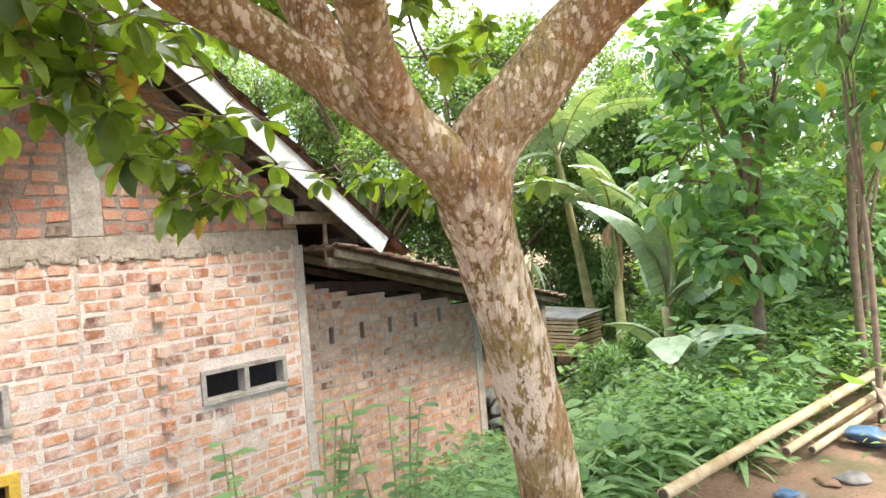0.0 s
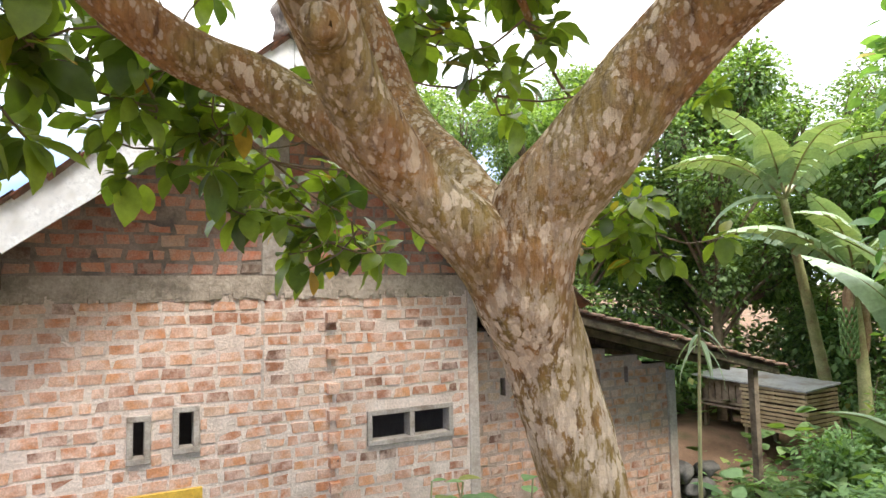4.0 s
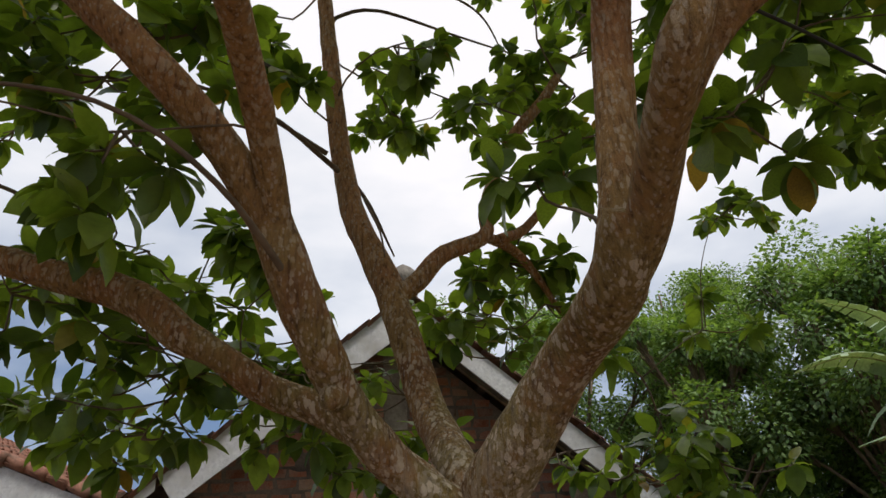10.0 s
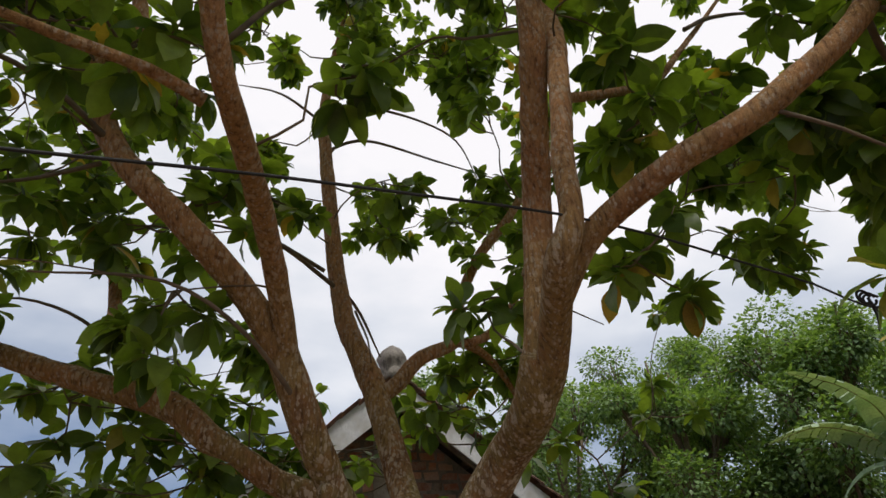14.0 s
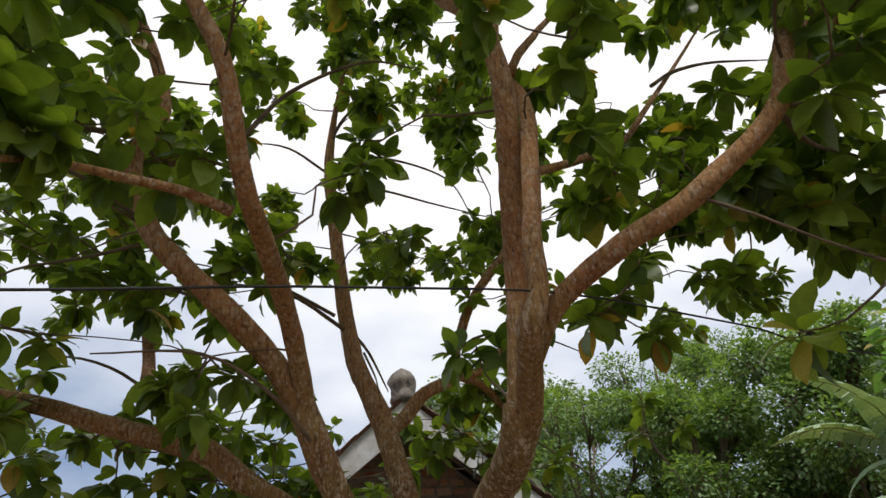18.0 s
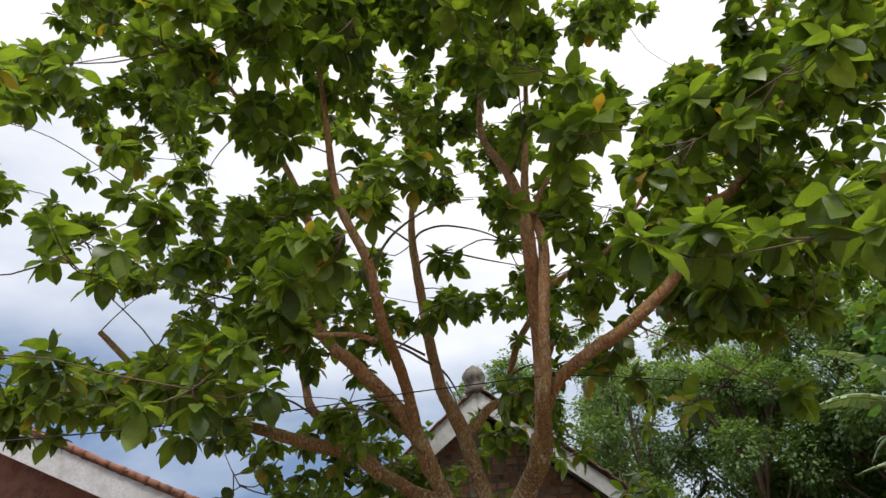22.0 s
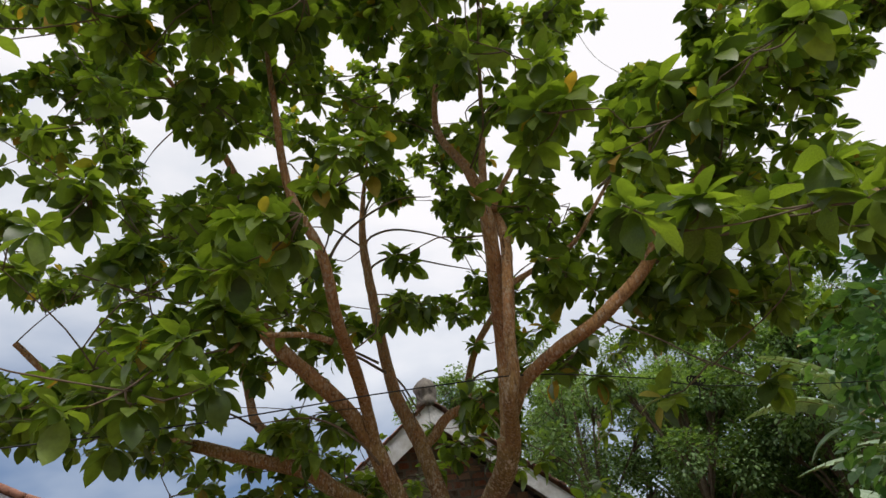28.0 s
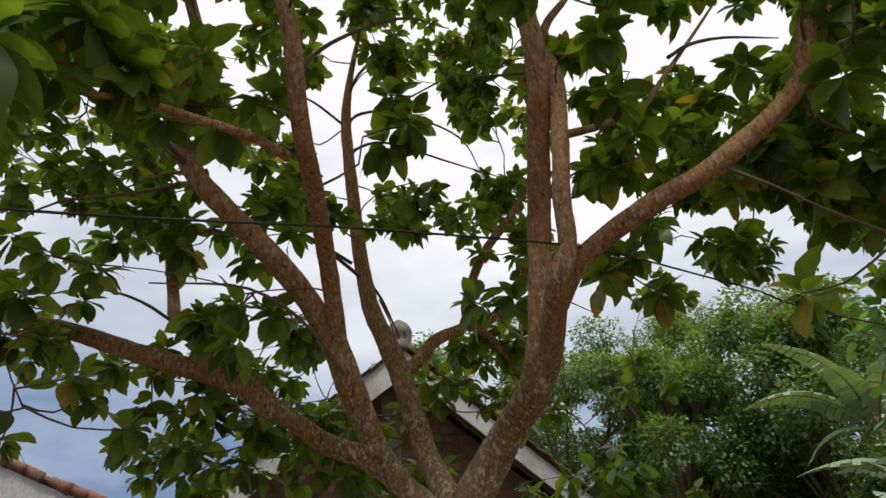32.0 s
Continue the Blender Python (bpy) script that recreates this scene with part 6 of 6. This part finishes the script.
forest_rng = random.Random(8)
WOOD_TREES = [(9.0, 2.6, 6.9), (7.2, 4.6, 7.0), (5.8, 7.2, 7.4), (11.0, 0.2, 5.7), (10.6, 5.2, 8.1), (13.2, -1.6, 6.9), (12.8, 3.2, 7.2), (9.2, 8.2, 8.6), (6.4, 11.0, 9.6), (15.5, 7.0, 9.4), (15.8, 1.6, 8.4), (11.5, -4.2, 8.0), (8.6, -5.6, 6.6), (3.6, 11.5, 8.6), (17.5, -4.0, 11.0), (12.5, 11.5, 10.2)]
for k, (x, y, top) in enumerate(WOOD_TREES):
    z = height(x, y)
    h = top - z
    w = forest_rng.uniform(1.5, 2.2)
    crowns = [(forest_rng.uniform(-w, w) * 0.85, forest_rng.uniform(-w, w) * 0.85, h * forest_rng.uniform(0.3, 0.95), w * forest_rng.uniform(0.28, 0.5), w * forest_rng.uniform(0.28, 0.5), h * forest_rng.uniform(0.06, 0.12)) for _ in range(22)]
    broadleaf_tree((x, y, z), h, crowns, 24000, 0.11, "dark green woodland tree with a ragged crown", 50 + k, 0.08, FOREST, TINY, "woodland_tree", "tree", "wood behind the house", 0.3)

for k, (x, y, h) in enumerate([(10.7, 1.5, 2.8), (10.2, -1.6, 3.2), (8.4, 3.4, 2.6), (11.2, 2.2, 3.4), (9.4, -2.8, 2.8), (7.6, -3.2, 2.4), (11.8, -0.4, 3.6), (6.6, 3.6, 2.4), (10.0, 4.4, 3.2), (7.7, -2.5, 1.6)]):
    z = height(x, y)
    crowns = [(forest_rng.uniform(-0.8, 0.8), forest_rng.uniform(-0.8, 0.8), h * forest_rng.uniform(0.2, 0.9), 0.75, 0.75, h * 0.24) for _ in range(7)]
    broadleaf_tree((x, y, z), h, crowns, 5000, 0.13, "dense green understorey bush", 90 + k, 0.03, FOREST if k % 2 else GRASS, TINY, "bush", "bush", "bushes below the wood", 0.3)

for k, (x, y, top) in enumerate([(7.35, -1.0, 1.55), (7.0, -1.75, 1.7), (6.5, -2.5, 1.75), (7.9, -1.5, 2.0), (6.2, -3.2, 1.8), (6.3, -1.2, 1.0)]):
    z = height(x, y)
    h = top - z
    crowns = [(forest_rng.uniform(-0.3, 0.3), forest_rng.uniform(-0.35, 0.35), h * forest_rng.uniform(0.15, 0.85), 0.36, 0.36, h * 0.2) for _ in range(7)]
    broadleaf_tree((x, y, z), h, crowns, 2600, 0.095, "pale green bushy weeds on the bank", 130 + k, 0.014, GRASS, SMALL, "bush", "bush", "bushy weeds on the bank", 0.25)

# ---- undergrowth ----
def undergrowth(name, label, shape, mat, count, region, size, rise, seed, blades=1):
    rng = random.Random(seed)
    lv = Leaves(shape)
    for _ in range(count):
        x, y = rng.uniform(*region[0]), rng.uniform(*region[1])
        if (x < 5.1 and y > -0.15) or (5.4 < x < 9.5 and 0.4 < y < 2.6 and rng.random() < 0.93):
            continue
        if region[2](x, y) < rng.random():
            continue
        z = height(x, y)
        hgt = rise * rng.random() ** 1.3 * (0.6 + 0.6 * noise.noise(Vector((x * 1.1, y * 1.1, seed))))
        for _ in range(blades):
            a = rng.uniform(0, 6.28)
            d = (math.cos(a), math.sin(a), rng.uniform(-0.2, 0.9))
            lv.add((x + rng.uniform(-0.05, 0.05), y + rng.uniform(-0.05, 0.05), z + max(0, hgt)), d, size * rng.uniform(0.5, 1.3), (0.01, 0.02, 1), rng.uniform(-0.5, 0.5))
    ob = new(name, lv.mesh(name, mat))
    tagged(ob, label, "plants", "", "stuff")


def bank(x, y):
    """Where weeds grow: the slope and the right-hand side, not the trodden patch."""
    if -3.0 < x < 2.2 and y < -3.75:
        return 0.0
    if x > 1.2 and y < -4.05 - 0.06 * (x - 1.2) and x < 4.2:
        return 0.04
    return 1.0


undergrowth("weeds", "dense green weeds covering the bank", SMALL, GRASS, 26000, ((0.2, 9.5), (-5.2, 0.0), bank), 0.075, 0.75, 61, 2)
undergrowth("fern_fronds", "arching green fern fronds on the bank", NARROW, GRASS, 2600, ((0.3, 4.0), (-4.1, -1.5), bank), 0.24, 0.25, 62, 4)
undergrowth("broad_weeds", "broad-leaved weeds among the grass", HEART, GRASS, 2600, ((1.0, 9.0), (-5.0, 1.5), bank), 0.15, 0.9, 63, 1)
undergrowth("grass_tufts", "long grass tufts at the foot of the wall", NARROW, GRASS, 1500, ((-2.5, 3.0), (-3.6, -0.5), bank), 0.3, 0.3, 64, 3)
undergrowth("woodland_floor_plants", "mixed low plants under the wood", HEART, FOREST, 6000, ((4.5, 16.0), (-6.0, 12.0), lambda x, y: 0.8 if x > 5.2 or y > 3.5 else 0.0), 0.22, 1.3, 65, 2)


def weed_plant(at, tall, seed, shape=HEART, size=0.09):
    rng = random.Random(seed)
    x, y, z = at
    b = thing("weed", "upright leafy weed with thin green stems", "weed", at, "tall weeds before the wall")
    lv = Leaves(shape)
    for s in range(4):
        dx, dy = rng.uniform(-0.18, 0.18), rng.uniform(-0.18, 0.18)
        tp = Vector((x + dx, y + dy, z + tall * rng.uniform(0.7, 1.05)))
        st = tube(Pile(), [(x + dx * 0.2, y + dy * 0.2, z - 0.05, 0.009), (x + dx * 0.6, y + dy * 0.6, z + tall * 0.5, 0.007), (*tp, 0.004)], 6, 0.15)
        place("stem", st.mesh("stem", STALK, True), b)
        for k in range(10):
            u = 0.3 + 0.7 * k / 9
            a = k * 2.4 + s
            lv.add(Vector((x + dx * u, y + dy * u, z)).lerp(tp, u), (math.cos(a), math.sin(a), 0.3), size * rng.uniform(0.7, 1.3), (0.01, 0, 1))
    place("leaves", lv.mesh("leaves", GRASS), b, kind="stuff")


for k, (x, y, h) in enumerate([(0.35, -2.6, 0.9), (0.75, -2.2, 1.0), (0.05, -2.5, 0.75), (1.2, -2.3, 0.95), (-0.3, -2.9, 1.0), (1.7, -2.5, 0.7), (0.0, -3.0, 1.05), (0.3, -3.2, 0.9)]):
    weed_plant((x, y, height(x, y)), h, 80 + k)

droop = thing("drooping_plant", "slender plant with drooping narrow pale leaves at its top", "plant", (1.15, -3.45, height(1.15, -3.45)))
place("stem", tube(Pile(), [(1.15, -3.45, height(1.15, -3.45) - 0.05, 0.012), (1.13, -3.43, 1.5, 0.010), (1.15, -3.45, 2.34, 0.006)], 7, 0.15).mesh("stem", STALK, True), droop)
for k in range(11):
    a = k * 2.4
    lf = place("leaf", DROOP_LEAF, droop)
    lf.matrix_basis = Matrix.Translation((1.15, -3.45, 2.34 - 0.008 * k)) @ rot_to((math.cos(a), math.sin(a), 0.35 - 0.06 * k), (0.01, 0.02, 1)) @ Matrix.Scale(0.085 + 0.006 * k, 4)

# ---- bamboo poles and litter on the trodden patch ----
def bamboo_pole(a, b, r, seed, label):
    a, b = Vector(a), Vector(b)
    pole = thing("bamboo_pole", label, "pole", tuple(a), "cut bamboo poles")
    n = max(3, int((b - a).length / 0.28))
    d = (b - a) / n
    for i in range(n):
        s, e = a + d * i, a + d * (i + 1)
        p = tube(Pile(), [(*s, r * 1.07), (*s.lerp(e, 0.06), r * 0.97), (*s.lerp(e, 0.5), r * 0.95), (*s.lerp(e, 0.94), r * 0.97), (*e, r * 1.07)], 14, 0.04, 0.02, seed + i)
        place("internode", p.mesh("internode", BAMBOO, True), pole)
    # a dark disc on the cut end stands for the shade inside the pole
    q = tube(Pile(), [(*(a - d.normalized() * 0.001), r * 0.8), (*(a - d.normalized() * 0.004), r * 0.78)], 12, 0.1)
    place("hollow_end", q.mesh("hollow_end", DARKWOOD), pole, "" and (0, 0, 0) or (0, 0, 0))


bamboo_pole((1.36, -3.98, 1.08), (5.2, -4.62, 1.14), 0.034, 1, "thick straw-coloured bamboo pole lying on the bank")
bamboo_pole((1.75, -4.0, 1.05), (4.9, -4.46, 1.08), 0.028, 2, "straw-coloured bamboo pole half hidden by weeds")
bamboo_pole((2.35, -4.30, 1.06), (4.8, -4.70, 1.10), 0.026, 3, "cut bamboo pole lying on bare earth")
bamboo_pole((2.5, -4.40, 1.04), (4.7, -4.80, 1.08), 0.024, 4, "cut bamboo pole with a hollow end")
plank = thing("timber_plank", "grey weathered timber offcut on the ground", "plank", (3.15, -4.86, 1.05), "timber offcuts")
place("board", Pile().box(-0.45, 0.45, -0.05, 0.05, -0.012, 0.012, pose(3.15, -4.86, 1.14, 0, -9, -14), 0.006, veg).mesh("board", WOOD, bevel=0.003), plank)
plank2 = thing("timber_plank", "pale split board leaning over the poles", "plank", (3.2, -4.72, 1.05), "timber offcuts")
place("board", Pile().box(-0.55, 0.55, -0.035, 0.035, -0.01, 0.01, pose(3.2, -4.72, 1.14, 10, -5, 16), 0.006, veg).mesh("board", WOOD, bevel=0.003), plank2)


def lump(name, label, category, at, r, mat, seed, squash=0.5, group=""):
    bm = bmesh.new()
    bmesh.ops.create_icosphere(bm, subdivisions=3, radius=1.0)
    for v in bm.verts:
        k = 1 + 0.35 * noise.noise(v.co * 1.3 + Vector((seed, 0, 0))) + 0.12 * noise.noise(v.co * 4 + Vector((seed, 3, 0)))
        v.co = Vector((v.co.x * r, v.co.y * r * 0.8, v.co.z * r * squash)) * k
    me = bpy.data.meshes.new(name)
    bm.to_mesh(me)
    bm.free()
    me.materials.append(mat)
    me.polygons.foreach_set("use_smooth", [True] * len(me.polygons))
    ob = new(name, me)
    ob.location = at
    ob.rotation_euler = (0, 0, seed)
    return tagged(ob, label, category, group)


lump("plastic_sheet", "crumpled dark blue plastic sheet on the ground", "plastic sheet", (2.88, -4.62, 1.06), 0.12, BLUE, 1.5, 0.45)
lump("plastic_sheet", "scrap of blue plastic half buried in earth", "plastic sheet", (1.92, -4.40, 0.98), 0.06, BLUE, 2.5, 0.4)
for k in range(9):
    x, y = veg.uniform(1.3, 3.0), veg.uniform(-4.9, -4.4)
    lump("stone_chip", "flat brown stone lying on earth", "stone", (x, y, height(x, y) + 0.01), veg.uniform(0.05, 0.12), STONE if k % 2 else EARTH, k * 1.7, 0.3, "stones on the path")
for k in range(26):
    x, y = 5.15 + 0.55 * veg.random(), 0.05 + 0.5 * veg.random()
    z = -0.75 + 0.17 * (k // 4) + veg.uniform(-0.02, 0.02)
    lump("boulder", "rounded dark river stone in a dry-laid pile", "stone", (x, y, z), veg.uniform(0.13, 0.2), STONE, k * 0.9, 0.65, "stone pile by the lean-to")

# ---- hen coop behind the lean-to ----
coop = thing("hen_coop", "raised bamboo-slat hen coop with boards and sheet roof", "hen coop", (8.5, 1.3, 0.0))
cx0, cx1, cy0, cy1, cz0, cz1 = 8.05, 8.85, 0.40, 1.45, 0.30, 0.97
coop_rng = random.Random(12)
for i in range(11):
    z = cz0 + i * 0.064
    dz = [coop_rng.uniform(-0.006, 0.006) for _ in range(2)]
    place("slat", Pile().box(cx0 - 0.02, cx0, cy0 - coop_rng.uniform(0, 0.05), cy1 + coop_rng.uniform(0, 0.05), z + dz[0], z + 0.042 + dz[0]).mesh("slat", BAMBOO), coop)
    place("slat", Pile().box(cx0, cx1, cy0 - 0.02, cy0, z + dz[1], z + 0.042 + dz[1]).mesh("slat", BAMBOO), coop)
for i in range(6):
    y = cy1 + 0.06 + i * 0.135
    place("board", Pile().box(cx0 + 0.08, cx0 + 0.1, y, y + 0.12, 0.58 + coop_rng.uniform(0, 0.02), 0.98).mesh("board", WOOD), coop)
place("rail", Pile().box(cx0 + 0.05, cx0 + 0.08, cy1 + 0.03, cy1 + 0.88, 0.60, 0.64).mesh("rail", WOOD), coop)
place("rail", Pile().box(cx0 + 0.05, cx0 + 0.08, cy1 + 0.03, cy1 + 0.88, 0.93, 0.97).mesh("rail", WOOD), coop)
for x, y in ((cx0 + 0.04, cy0 + 0.04), (cx1 - 0.04, cy0 + 0.04), (cx0 + 0.04, cy1 - 0.03), (cx1 - 0.04, cy1 - 0.03), (cx0 + 0.14, cy1 + 0.84), (cx1 - 0.04, cy1 + 0.84)):
    place("leg", Pile().box(x - 0.03, x + 0.03, y - 0.03, y + 0.03, height(x, y) - 0.05, cz1 + 0.02).mesh("leg", WOOD), coop)
place("floor_board", Pile().box(cx0 + 0.002, cx1, cy0 + 0.002, cy1 + 0.9, cz0 + 0.24, cz0 + 0.27).mesh("floor_board", WOOD), coop)
place("back_board", Pile().box(cx1, cx1 + 0.03, cy0, cy1 + 0.9, cz0, cz1).mesh("back_board", DARKWOOD), coop)
place("roof_sheet", Pile().box(-0.46, 0.46, -1.02, 1.02, -0.012, 0.012, pose(8.46, 1.38, 1.04, 2, -4, 0)).mesh("roof_sheet", TIN), coop)
shed = thing("shed_roof", "sagging grey sheet roof of a low shed among plants", "roof", (8.5, 4.5, 2.0))
place("sheet", Pile().box(-1.9, 1.9, -1.1, 1.1, -0.015, 0.015, pose(8.2, 4.6, 2.0, 12, 3, 8)).mesh("sheet", TIN), shed)
for dx, dy in ((-1.7, -0.9), (1.7, -0.9), (-1.7, 0.9), (1.7, 0.9)):
    place("post", Pile().box(8.2 + dx - 0.05, 8.2 + dx + 0.05, 4.6 + dy - 0.05, 4.6 + dy + 0.05, -0.6, 2.0).mesh("post", WOOD), shed)

# ---- bricks, last ----
def near_bricks(x, z):
    return z > 1.25 and -1.3 < x < 2.0


lay_bricks(wall_front, VALLEY_X + 0.15, 2.0, 0.1, 2.57, 0.0, HOLES, 300, near_bricks)
lay_bricks(wall_gable, VALLEY_X + 0.05, 2.05, 2.71, 4.4, 0.002, [(0.01, 0.24, 2.71, 4.4)], 240, lambda x, z: True, cover=lambda x, z: z < rake(x) - 0.2, stock=SHADED_BRICKS, mat=SHADED_BRICK)
slots = [(2.46 + 0.43 * i, 2.525 + 0.43 * i, 1.46, 1.645) for i in range(5)]
lay_bricks(wall_lean, 2.12, 4.86, -0.9, 2.16, 0.13, slots, 290, lambda x, z: z > 0.6, cover=lambda x, z: z < lean_top(x) - 0.03)
lay_bricks(wall_wing, -4.6, VALLEY_X - 0.02, 0.4, 2.5, 0.0, [], 160, lambda x, z: x > -3.2 and z > 1.2)
